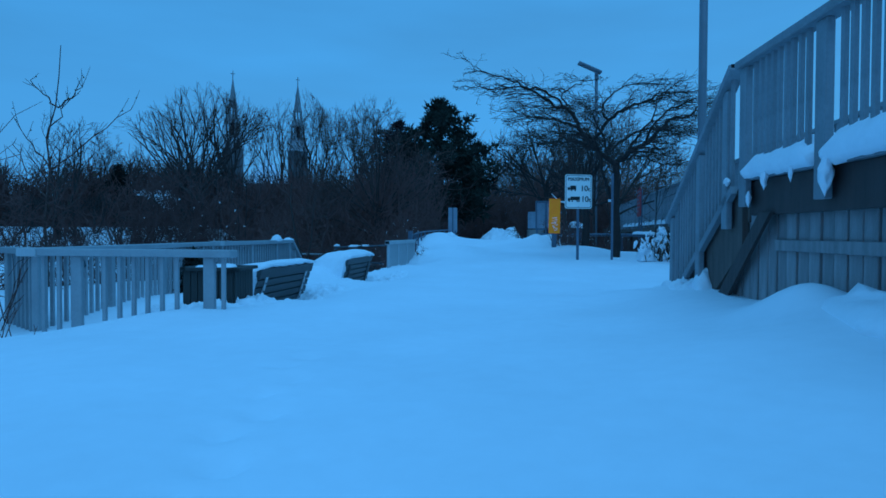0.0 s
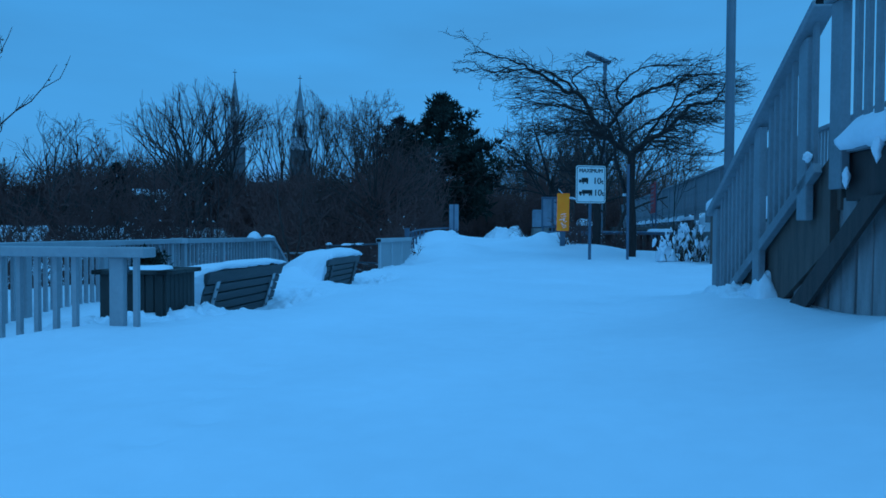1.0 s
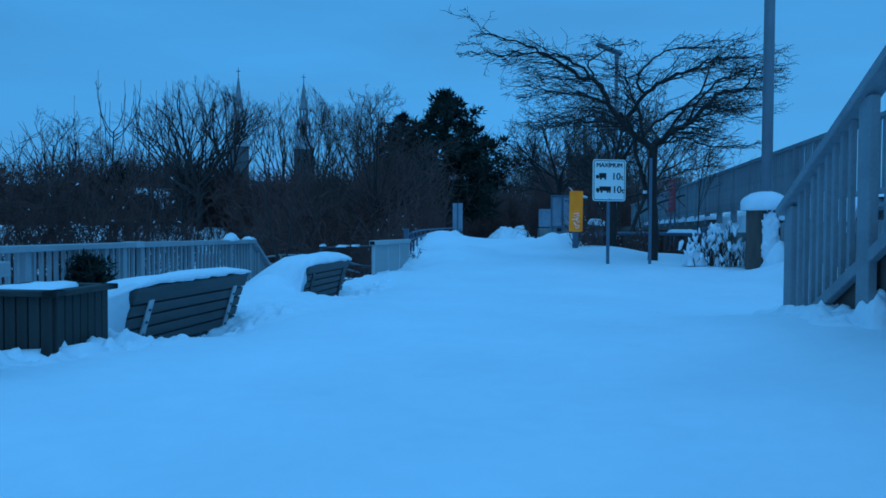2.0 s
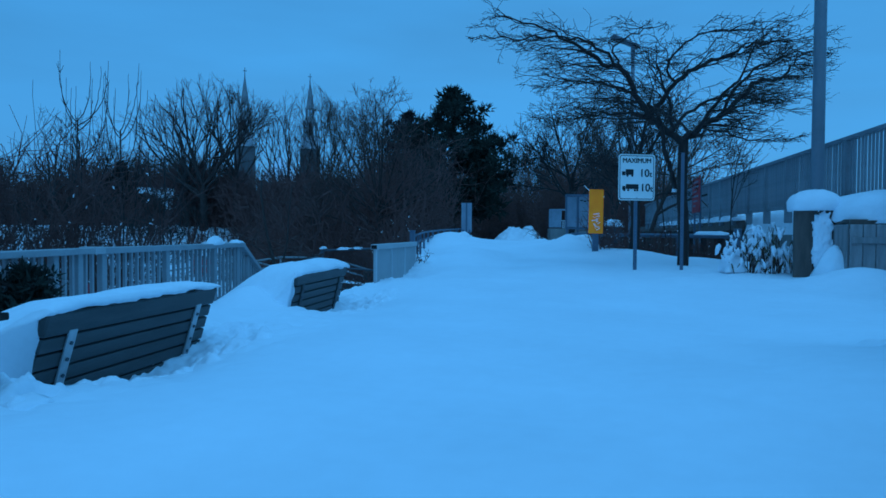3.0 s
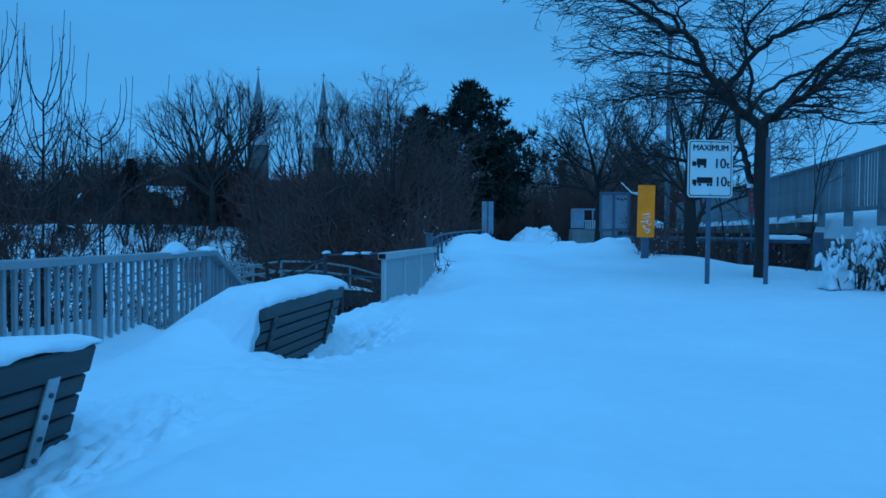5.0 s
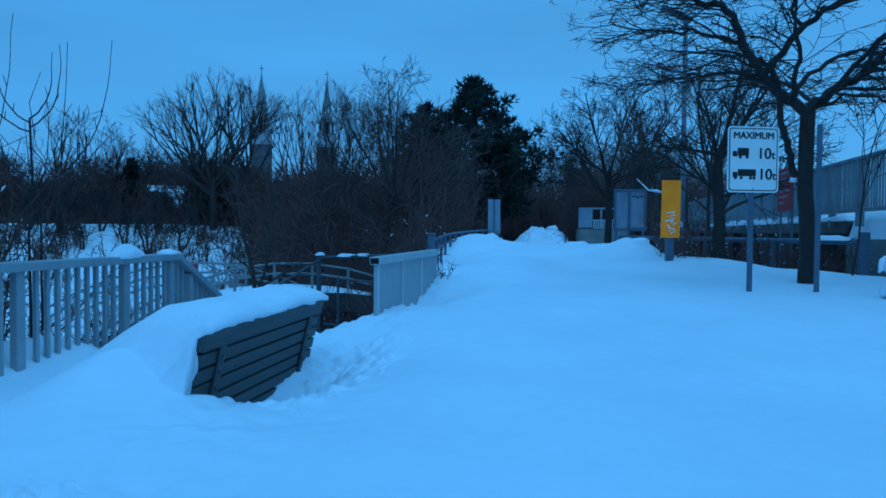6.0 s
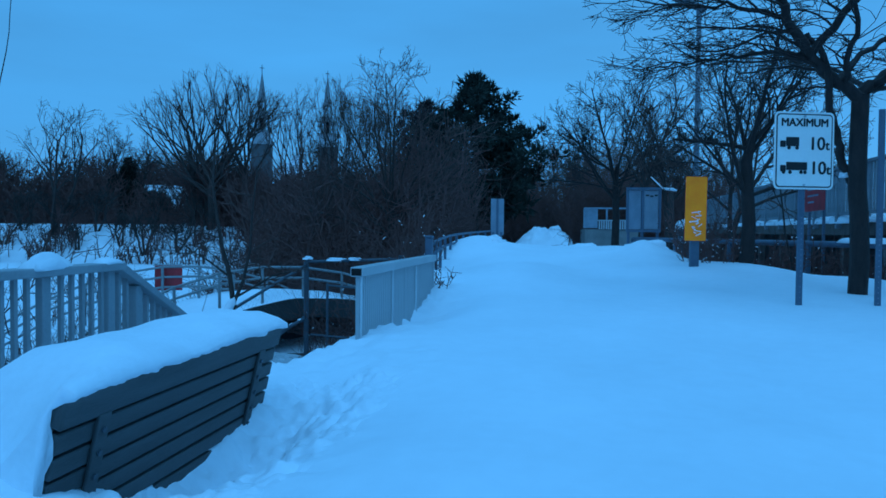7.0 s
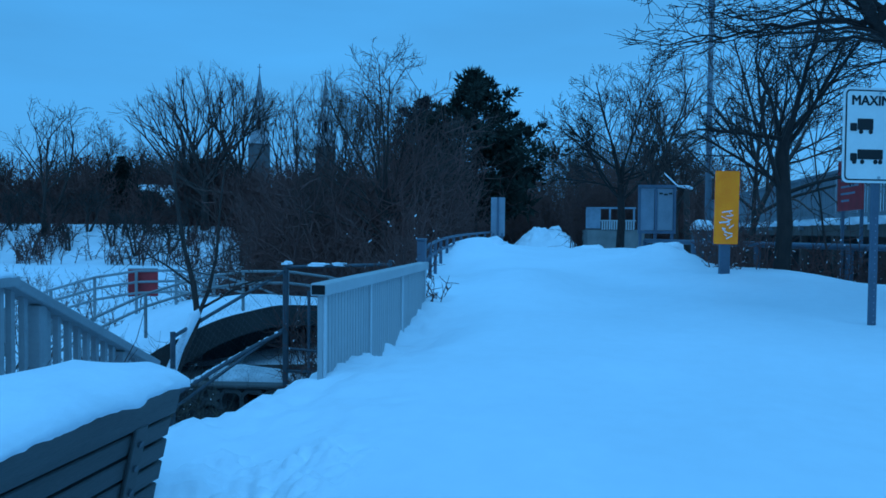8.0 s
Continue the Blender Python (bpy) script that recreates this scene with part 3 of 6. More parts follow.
def weight_sign():
    e = thing("weight_limit_sign", pose(-0.165, 15.26, 0.6, 0, 0, 22), "white weight limit sign with black lorries on a steel post", "sign")
    channel_post(2.15, e)
    board = part("sign_panel", plate(0.60, 0.72, 0.004, 0.045, -0.016), SIGN_WHITE, e, m=pose(0, 0, 1.875))
    bm = plate(0.565, 0.685, 0.001, 0.035, -0.0175)
    part("border", bm, SIGN_BLACK, board)
    part("face", plate(0.542, 0.662, 0.001, 0.028, -0.0195), SIGN_WHITE, board)
    for body, size, x, z in (("MAXIMUM", 0.102, 0, 0.258), ("10", 0.168, 0.125, 0.062), ("t", 0.125, 0.232, 0.050), ("10", 0.168, 0.140, -0.165), ("t", 0.125, 0.245, -0.178)):
        me = text_mesh(body, size)
        me.materials.append(SIGN_BLACK)
        for dx, dz in ((-0.0035, 0), (0.0035, 0.001), (0, 0.0025), (0, -0.0025)):
            piece("lettering", me, board, pose(x + dx, -0.0215 - 0.1 * abs(dx) - 0.13 * dz, z + dz, 90))

    def lorry(z, long):
        w = 0.13 if not long else 0.21
        x1 = 0.030 if long else -0.055
        bm = plate(w, 0.075 if long else 0.085, 0.002, 0.006)
        bmesh.ops.translate(bm, verts=bm.verts[:], vec=(x1 - w / 2, 0, 0.02))
        cab = plate(0.055, 0.06, 0.002, 0.01)
        bmesh.ops.translate(cab, verts=cab.verts[:], vec=(x1 - w - 0.032, 0, -0.002))
        me = bpy.data.meshes.new("tmp")
        cab.to_mesh(me)
        bm.from_mesh(me)
        cab.free()
        bpy.data.meshes.remove(me)
        for wx in ((-0.02, -0.10) if not long else (-0.02, -0.06, -0.17, -0.235)):
            tube([(x1 + wx, 0, -0.036), (x1 + wx, 0.002, -0.036)], 0.018, 12, bm)
        part("lorry_symbol", bm, SIGN_BLACK, board, m=pose(0, -0.0225, z))

    lorry(0.062, False)
    lorry(-0.165, True)
    bolt = finish(tube([(0, 0, 0), (0, -0.008, 0)], 0.011, 8), "bolt", GALV)
    for z in (0.32, -0.32):
        piece("bolt", bolt, board, pose(0.0, -0.02, z))


weight_sign()
e = thing("bare_sign_post", pose(0.545, 15.44, 0.6), "bare perforated steel post in the snow", "post")
channel_post(2.27, e)


def hazard_marker():
    e = thing("hazard_marker", pose(-0.83, 18.35, 0.9, 0, 0, 14), "yellow hazard marker with white scratches on a steel post", "sign")
    part("post", box(0.12, 0.07, 0.9, 0.0, 0, 0.35, bevel=0.006), BLUE_METAL, e)
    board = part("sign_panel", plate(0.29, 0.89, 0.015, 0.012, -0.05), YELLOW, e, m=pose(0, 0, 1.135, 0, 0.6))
    random.seed(12)
    for k in range(13):
        bm = plate(random.uniform(0.04, 0.13), random.uniform(0.008, 0.020), 0.001, 0.003)
        part("scratch", bm, SIGN_WHITE, board, m=pose(0.02 + random.uniform(-0.06, 0.06), -0.0515 - 0.0006 * k, -0.36 + 0.026 * k, 0, random.uniform(-38, 38)))


hazard_marker()


def notice_board():
    e = thing("notice_board", pose(-1.76, 23.9, 1.0, 0, 0, 12), "weathered glazed notice board with a pale sheet inside", "notice board")
    for x in (0.06, 0.36, 0.70):
        part("post", box(0.055, 0.06, 1.72, x, 0.045, 0.83, bevel=0.006), BLUE_METAL, e)
    frame_bm = box(0.76, 0.05, 0.06, 0.38, 0, 1.665)
    box(0.76, 0.05, 0.06, 0.38, 0, 0.73, bm=frame_bm)
    for x in (0.025, 0.36, 0.735):
        box(0.05, 0.05, 0.88, x, 0, 1.197, bm=frame_bm)
    part("case_frame", frame_bm, BLUE_METAL, e, "blue-grey metal frame")
    part("panel", box(0.27, 0.02, 0.86, 0.19, 0.01, 1.197), FADED, e, "faded blue panel")
    part("sheet", box(0.31, 0.02, 0.86, 0.548, 0.01, 1.197), PALE_SHEET, e, "pale clouded sheet behind glass")
    bar = finish(box(0.07, 0.003, 0.035, 0, 0, 0), "dark_bar", SIGN_BLACK)
    for k in range(3):
        piece("dark_bar", bar, e, pose(0.46 + 0.095 * k, -0.004, 1.52 - 0.02 * (k % 2)))


notice_board()
e = thing("broken_post", pose(-0.78, 24.2, 0.9), "dark wooden post with a snowy broken branch on top", "post")
part("shaft", tube([(0.02, 0, 0), (0, 0, 0.9), (-0.02, 0, 1.70)], [0.066, 0.062, 0.058], 9), BARK, e, smooth=True)
part("branch", tube([(0.02, 0, 1.66), (-0.2, 0, 1.74), (-0.46, 0, 2.02)], [0.035, 0.028, 0.010], 6), BARK, e)
part("snow_strip", tube([(0.10, 0, 1.73), (0.0, 0, 1.75), (-0.2, 0, 1.78), (-0.46, 0, 2.05)], [0.02, 0.045, 0.024, 0.010], 6), SNOW_LUMP, e, "strip of snow", smooth=True)
e = thing("utility_box", pose(-0.42, 24.6, 0.9, 0, 0, 10), "squat dark utility box", "box")
part("body", box(0.42, 0.36, 0.92, 0, 0, 0.46, bevel=0.02), DARK_METAL, e)
snow_on("box_snow", -0.42, 24.6, 1.80, 0.25, 0.22, 0.20, 10, 105, "rounded cap of snow on the utility box", 0.15)


def pipe_rail(name, pts, zs, label, r=0.035, posts=True, low=1.0, material=None, group=""):
    e = thing(name, pose(pts[0][0], pts[0][1], 0), label, "railing", group)
    o = Vector((pts[0][0], pts[0][1], 0))
    for z in zs:
        part("pipe", tube([Vector((p[0], p[1], p[2] + z)) - o for p in pts], r, 8), material or BLUE_METAL, e, smooth=True)
    if posts:
        top = max(zs)
        for p in pts:
            q = Vector((p[0], p[1], p[2])) - o
            part("post", tube([q + Vector((0, 0, top - low)), q + Vector((0, 0, top + 0.02))], r * 1.15, 8), material or BLUE_METAL, e)
    return e


pipe_rail("pipe_barrier", [(1.85, 18.35, 0), (0.9, 19.6, 0), (0.0, 21.0, 0), (-0.8, 22.4, 0), (-1.6, 24.1, 0)], (1.55,), "low blue-grey pipe barrier beside the path", 0.045)
part("end_post", box(0.13, 0.13, 1.2, 1.86, 18.3, 1.1, bevel=0.01), BLUE_METAL, bpy.data.objects["pipe_barrier"], m=pose(-1.85, -18.35, 0))
snow_on("pipe_snow", 1.45, 18.75, 1.58, 0.12, 0.42, 0.07, 38, 101, "thin snow lying on the pipe barrier")

e = thing("red_notice", pose(1.53, 21.78, 1.0, 0, 0, -89), "red notice board with pale lines on two thin posts", "sign")
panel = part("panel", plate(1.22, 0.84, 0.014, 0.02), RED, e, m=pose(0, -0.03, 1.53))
for px in (-0.45, 0.45):
    part("post", box(0.05, 0.04, 1.9, px, 0.012, 0.95), BLUE_METAL, e)
for k, (w, x) in enumerate(((0.8, 0), (0.9, 0.02), (0.55, -0.15), (0.85, 0), (0.7, -0.08), (0.4, -0.2))):
    part("pale_bar", plate(w, 0.035, 0.002, 0.006), FADED, panel, m=pose(x, -0.004, 0.32 - 0.115 * k))


# ---------------------------------------------------------------- street lamp with a slanted panel
e = thing("street_lamp", pose(0.25, 30.0, 1.0), "tall street lamp with a slanted flat head", "street lamp")
part("pole", tube([(0, 0, 0), (0, 0, 7.3)], [0.09, 0.065], 12), POLE_METAL, e, smooth=True)
part("neck", box(0.16, 0.14, 0.35, 0, 0, 7.2, bevel=0.02), POLE_METAL, e)
part("lamp_head", box(1.05, 0.42, 0.09, -0.28, -0.05, 7.55, 0, 24, 10, bevel=0.02), POLE_METAL, e)


# ---------------------------------------------------------------- fences and benches by the river
FENCE_LABEL = "pale grey painted wooden railing half buried in snow"
railing("river_railing", (-4.16, 5.06), (-2.56, 5.20), 1.445, 0.0, [0.345, 1.44], [0.95, 0.95], 0.85, 0.115, GREY_PAINT, FENCE_LABEL, "river railings",
        post=0.102, rail=(0.13, 0.058), bal=(0.028, 0.028), ends=(0.12, 0.03), bals=[0.06, 0.19, 0.575, 0.70, 0.82, 0.935, 1.055, 1.175, 1.552], post_deep=0.04)
for off in (0.345, 1.44):
    p = Vector((-4.16, 5.06, 0)).lerp(Vector((-2.56, 5.20, 0)), off / 1.606)
    e = thing("rail_bracket", pose(p.x - 0.01, p.y + 0.045, 1.355, 30, 0, 5), "dark angled bracket between railing post and rail", "bracket", "rail brackets")
    part("arm", box(0.05, 0.03, 0.13, bevel=0.004), DARK_METAL, e)
railing("river_railing", (-4.42, 5.30), (-5.20, 9.50), 1.44, 0.0, [0.05, 1.25, 2.45, 3.65, 4.0], 1.0, 0.9, 0.102, GREY_PAINT, FENCE_LABEL, "river railings",
        post=0.085, rail=(0.15, 0.055), bal=(0.029, 0.029), ends=(0.05, 0.02), post_deep=0.06)
railing("river_railing", (-5.20, 9.50), (-5.47, 12.5), 1.44, 0.0, [0.10, 1.2, 2.3, 2.95], 1.0, 0.9, 0.100, GREY_PAINT, FENCE_LABEL, "river railings",
        post=0.085, rail=(0.15, 0.06), bal=(0.029, 0.029), ends=(0.02, 0.05), post_deep=0.06)
railing("river_railing", (-4.42, 5.30), (-4.98, 5.62), 1.44, 0.0, [0.58], 1.3, 1.3, 0.10, GREY_PAINT, FENCE_LABEL, "river railings",
        post=0.09, rail=(0.15, 0.055), bal=(0.036, 0.036), ends=(0.0, 0.02))
railing("river_stair_railing", (-5.47, 12.5), (-5.855, 14.25), 1.44, -0.46, [0.30, 1.3], [1.2, 1.3], 1.0, 0.11, GREY_PAINT,
        "pale grey wooden railing sloping down to the water", "river railings", post=0.09, rail=(0.15, 0.06), bal=(0.036, 0.036), ends=(0.0, 0.02), low_rail=0.9)
for x, y, rz in ((-5.19, 9.46, 10.0), (-4.20, 5.06, -85.0)):
    e = thing("joint_plate", pose(x, y, 1.415, 0, 0, rz), "pale sheet metal sleeve over a railing joint", "plate", "joint plates")
    part("sleeve", box(0.158, 0.17, 0.066, 0, 0, 0, bevel=0.004), PALE_METAL, e)
snow_on("rail_snow", -5.40, 11.80, 1.435, 0.08, 0.22, 0.11, 5, 110, "little heap of snow on the railing top", 0.3, group="snow on railings", peak=0.7)
snow_on("rail_snow", -5.46, 12.42, 1.435, 0.08, 0.12, 0.05, 5, 111, "little heap of snow on the railing top", 0.3, group="snow on railings", peak=0.6)


def bench(x, y, z, rz, length, lean, straps, label, count=6, pitch=0.085, top=0.114):
    """A slatted park bench seen from behind; its back leans towards the path. Local y runs along it, x across."""
    e = thing("park_bench", pose(x, y, z, 0, 0, rz), label, "bench", "benches facing the river")
    m = pose(0.0 - 0.5 * math.sin(math.radians(lean)), 0, 0.02, 0, lean, 0)
    back = part("backrest", box(0.03, length * 0.9, 0.05, -0.036, length / 2, 0.25), BENCH_WOOD, e, m=m)
    slat = finish(box(0.036, length, pitch - 0.012, 0, length / 2, 0, bevel=0.004), "slat", BENCH_WOOD)
    first = 0.554 - top - 0.006 - pitch * (count - 0.5)
    for k in range(count):
        piece("slat", slat, back, pose(random.uniform(-0.002, 0.002), random.uniform(-0.003, 0.003), first + pitch * k))
    part("top_slat", box(0.050, length * 1.008, top, 0.004, length / 2, 0.554 - top / 2, 0, 0, 0, bevel=0.008), BENCH_WOOD, back)
    for yy in (0.19, length - 0.19):
        strap = part("strap", box(0.014, 0.06, 0.56, 0.026, yy, 0.18, bevel=0.003), straps, back, "flat strap with bolts")
        bolt = finish(tube([(0.03, 0, 0), (0.040, 0, 0)], 0.010, 8), "bolt", DARK_METAL)
        for k in range(count):
            piece("bolt", bolt, strap, pose(0, yy, first + pitch * k))
    seat = finish(box(0.09, length, 0.04, 0, length / 2, 0, bevel=0.006), "seat_slat", BENCH_WOOD)
    for k in range(4):
        piece("seat_slat", seat, e, pose(-0.28 - 0.105 * k, 0, -0.04))
    for yy in (0.17, length - 0.17):
        part("leg", box(0.06, 0.06, 0.5, -0.42, yy, -0.30), DARK_METAL, e)
        part("leg", box(0.06, 0.06, 0.5, -0.24, yy, -0.30), DARK_METAL, e)
    return e


def bench_snow(x, y, z0, rz, length, lean, prof, seed, deep, taper):
    """Snow that fills the seat, laps over the back's top edge and slopes down towards the river."""
    bm = bmesh.new()
    n, rows = 110, []
    for k in range(n + 1):
        f = k / n
        yy = -0.008 + (length + 0.016) * f
        end = min(1.0, 8 * min(f, 1 - f) + 0.01) ** 0.5
        row = []
        for i, (px, pz) in enumerate(prof):
            q = Vector((px * 3, yy * 2.2, seed))
            lift = 0.035 * noise.noise(q) + 0.012 * noise.noise(q * 3)
            low = 0.50 if i < 5 else 0.25
            z = low + (pz - low) * (0.75 + 0.25 * end) if pz > low else pz
            rag = 0.006 * noise.noise(Vector((yy * 19, seed, i * 0.4))) + 0.009 * noise.noise(Vector((yy * 6, seed, 3))) + 0.004 * noise.noise(Vector((yy * 37, seed, i)))
            z -= taper * min(1.0, (i - 3) / 2) * max(0.0, 1 - yy / 0.42) ** 1.6 if i > 3 else 0.0
            out = -0.05 * math.sin(min(1.0, max(0.0, (i - 4) / 5)) * math.pi) if k == 0 else 0.0
            row.append(bm.verts.new((px + (abs(rag) if i < 3 else 0), yy + out, z + (rag * 1.3 if i < 2 else lift * end * (0.5 + 0.5 * deep)))))
        rows.append(row)
    for r0, r1 in zip(rows, rows[1:]):
        for i in range(len(prof) - 1):
            bm.faces.new((r0[i], r0[i + 1], r1[i + 1], r1[i]))
    lean = math.radians(lean)
    inner = [(-0.5 * math.sin(lean) + (z - 0.02) * math.tan(lean) - (0.06 if z < 0.3 else 0.03), z) for z in (-0.05, 0.50)]
    far = [bm.verts.new((px, rows[-1][0].co.y, pz)) for px, pz in inner]
    bm.faces.new(rows[-1] + far)
    near, inside = [], []
    for k in range(13):                       # snow plastered against the near end of the slats
        z = -0.05 + 0.57 * k / 12
        px = -0.5 * math.sin(lean) + (z - 0.02) * math.tan(lean) + 0.004 + 0.030 * noise.noise(Vector((z * 9, seed, 1))) + 0.018 * noise.noise(Vector((z * 24, seed, 5))) + 0.03 * (1 - k / 12)
        near.append(bm.verts.new((px, -0.014, z)))
        inside.append(bm.verts.new((px - 0.02, 0.012, z)))
    bm.faces.new(rows[0] + near)
    for k in range(12):
        bm.faces.new((near[k], near[k + 1], inside[k + 1], inside[k]))
    ob = part("bench_snow", bm, SNOW_LUMP, m=pose(x, y, z0, 0, 0, rz), smooth=True)
    tagged(ob, "deep cushion of snow covering the bench seat and back", "snow", "snow on benches")


bench(-3.13, 6.74, 0.668, 4.2, 1.57, 17.0, GALV, "dark slatted park bench with bare metal straps, buried in snow")
bench_snow(-3.13, 6.74, 0.668, 4.2, 1.57, 17.0, [(0.030, 0.552), (0.064, 0.556), (0.058, 0.580), (0.02, 0.594), (-0.06, 0.604), (-0.22, 0.592), (-0.40, 0.55), (-0.53, 0.40), (-0.68, 0.21),
                                                 (-0.83, 0.04), (-1.02, -0.14)], 3, 0.05, 0.06)
bench(-3.335, 9.795, 0.655, 5.2, 1.53, 13.0, BENCH_WOOD, "dark slatted park bench with dark straps, buried in snow", 7, 0.078, 0.105)
bench_snow(-3.335, 9.795, 0.655, 5.2, 1.53, 13.0, [(0.030, 0.552), (0.064, 0.556), (0.062, 0.588), (0.02, 0.618), (-0.06, 0.640), (-0.22, 0.650), (-0.40, 0.61), (-0.62, 0.49), (-0.85, 0.35),
                                                    (-1.08, 0.19), (-1.45, -0.14)], 7, 0.5, 0.27)


def planter():
    e = thing("planter", pose(-3.18, 6.09, 0.6, 0, 0, 8) @ Matrix.Diagonal((0.79, 0.79, 1, 1)), "dark board-clad planter box with snow on top", "planter")
    bd = finish(box(0.072, 0.03, 0.66, 0, 0, 0.31, bevel=0.004), "board", PLANTER_WOOD)
    for k in range(7):
        for a in range(4):
            piece("board", bd, e, pose(0, 0, 0, 0, 0, 90 * a) @ pose(-0.24 + 0.08 * k, -0.285, 0))
    for a in range(4):
        part("rim", box(0.68, 0.10, 0.03, 0, -0.29, 0.655, bevel=0.005), PLANTER_WOOD, e, m=pose(0, 0, 0, 0, 0, 90 * a))
    # Black block painted for the shade between the boards.
    part("shade_core", box(0.54, 0.54, 0.60, 0, 0, 0.30), BLACK, e)


planter()
snow_on("planter_snow", -3.19, 6.09, 1.22, 0.20, 0.20, 0.075, 14, 130, "snow filling the top of the planter", 0.2)

for i, (x, y, s, h) in enumerate(((-2.86, 6.0, 0.13, 0.10), (-3.05, 5.72, 0.18, 0.09), (-2.8, 6.3, 0.12, 0.07), (-3.4, 5.65, 0.16, 0.1))):
    snow_on("snow_drift", x, y, ground_z(x, y) - 0.03, s, s * 0.8, h, 40 * i, 135 + i, "small drift of snow against the timber", 0.3, group="drifts")


def churned_snow(x0, x1, y0, y1, seed, label, rise=1.0, step=0.016):
    """Loose, broken snow: a finely crumbled skin over the smooth ground."""
    nx, ny = int((x1 - x0) / step), int((y1 - y0) / step)
    verts, faces = [], []
    for j in range(ny + 1):
        for i in range(nx + 1):
            x, y = x0 + (x1 - x0) * i / nx, y0 + (y1 - y0) * j / ny
            u, w = min(i / nx, 1 - i / nx) * 2, min(j / ny, 1 - j / ny) * 2
            wob = 0.25 * noise.noise(Vector((x * 4, y * 4, seed)))
            mask = max(0.0, min(1.0, (min(u * 1.5, w * 3) - 0.22 + wob) * 1.8))
            q = Vector((x, y, seed * 7.3))
            lumps = 0.055 * abs(noise.noise(q * 7)) + 0.050 * noise.noise(q * 15) + 0.022 * noise.noise(q * 33) + 0.010 * noise.noise(q * 60)
            verts.append((x, y, ground_z(x, y) + snow_bumps(x, y, True) - 0.022 + mask * (0.022 + rise * (0.012 + lumps))))
    w = nx + 1
    for j in range(ny):
        for i in range(nx):
            a = j * w + i
            faces.append((a, a + 1, a + 1 + w, a + w))
    me = bpy.data.meshes.new("churned_snow")
    me.from_pydata(verts, [], faces)
    me.polygons.foreach_set("use_smooth", [True] * len(me.polygons))
    me.materials.append(SNOW_LUMP)
    tagged(new("churned_snow", me), label, "snow", kind="stuff")


churned_snow(-3.66, -2.70, 6.7, 8.95, 1, "broken crumbling snow beside the bench", 0.6)
churned_snow(-3.74, -2.70, 9.7, 11.9, 2, "broken crumbling snow beside the bench", 0.6)
churned_snow(-3.75, -2.62, 5.30, 6.75, 3, "broken crumbling snow round the planter", 1.1)
churned_snow(0.75, 1.45, 7.0, 8.7, 4, "broken crumbling snow at the foot of the stairs", 0.8)


def snow_pile():
    """The ploughed heap of snow across the far end of the path."""
    bm, rows = bmesh.new(), []
    for j in range(45):
        row = []
        for i in range(65):
            x, y = -4.2 + 8.4 * i / 64, -3.2 + 6.4 * j / 44
            z = 1.7 * math.exp(-(x / 2.6) ** 4 - (y / 1.9) ** 2) + 0.30 * math.exp(-((x - 1.1) / 0.6) ** 2 - (y / 0.8) ** 2) + 0.25 * math.exp(-((x + 0.9) / 0.7) ** 2 - (y / 0.9) ** 2)
            z *= 1 + 0.30 * noise.noise(Vector((x * 0.9, y * 0.9, 3))) + 0.22 * noise.noise(Vector((x * 2.3, y * 2.3, 7)))
            row.append(bm.verts.new((x + 0.12 * noise.noise(Vector((x * 2, y * 2, 1))), y, z - 0.25)))
        rows.append(row)
    for r0, r1 in zip(rows, rows[1:]):
        for i in range(64):
            bm.faces.new((r0[i], r0[i + 1], r1[i + 1], r1[i]))
    tagged(part("snow_mound", bm, SNOW, m=pose(-8.75, 70, 0.35, 0, 0, 8), smooth=True), "ploughed heap of snow across the far path", "snow")


snow_pile()
for i, (x, y, z, sx, sy, sz) in enumerate(((-1.35, 22.6, 1.24, 0.42, 0.6, 0.30), (-1.75, 22.0, 1.22, 0.3, 0.5, 0.24), (-4.95, 24.5, 1.15, 0.45, 1.1, 0.42), (-4.55, 22.6, 1.15, 0.35, 0.9, 0.36), (-2.9, 27.5, 1.05, 0.5, 0.9, 0.3))):
    snow_on("snow_bank", x, y, z, sx, sy, sz, 10, 180 + i, "low uneven bank of snow beside the path", 0.4, group="snow banks")


# ---------------------------------------------------------------- the metal parapet panel and guard rail of the bridge
def parapet():
    a, b = Vector((-3.63, 12.80)), Vector((-3.83, 15.47))
    run = b - a
    length, ang = run.length, math.degrees(math.atan2(-run.x, run.y))
    e = thing("metal_parapet", pose(a.x, a.y, 0.3, 0, 0, ang), "pale ribbed metal parapet panel rising out of the snow", "parapet")
    sheet = finish(box(0.03, 0.665, 1.06, 0, 0, 0.53, bevel=0.003), "sheet", PALE_METAL)
    rib = finish(box(0.003, 0.022, 1.06, 0, 0, 0.53, bevel=0.003), "rib", PALE_METAL)
    n = 4
    for k in range(n):
        piece("sheet", sheet, e, pose(0.0, 0.335 + 0.67 * k, 0))
    for k in range(48):
        piece("rib", rib, e, pose(0.0165, 0.05 + k * (length - 0.10) / 47, 0))
    for k in range(n):
        part("seam", box(0.016, 0.026, 1.06, 0.023, 0.02 + k * (length - 0.04) / (n - 1), 0.53, bevel=0.005), SEAM_METAL, e, "pale folded seam")
    cap = part("cap_rail", box(0.095, length + 0.04, 0.07, 0.0, length / 2, 1.095, bevel=0.006), PALE_METAL, e)
    # Black plate standing for the dark inside of the cap rail.
    part("open_end", box(0.075, 0.006, 0.05, 0.0, -0.022, 1.095), BLACK, cap, "black plate painted for the shade inside the rail")


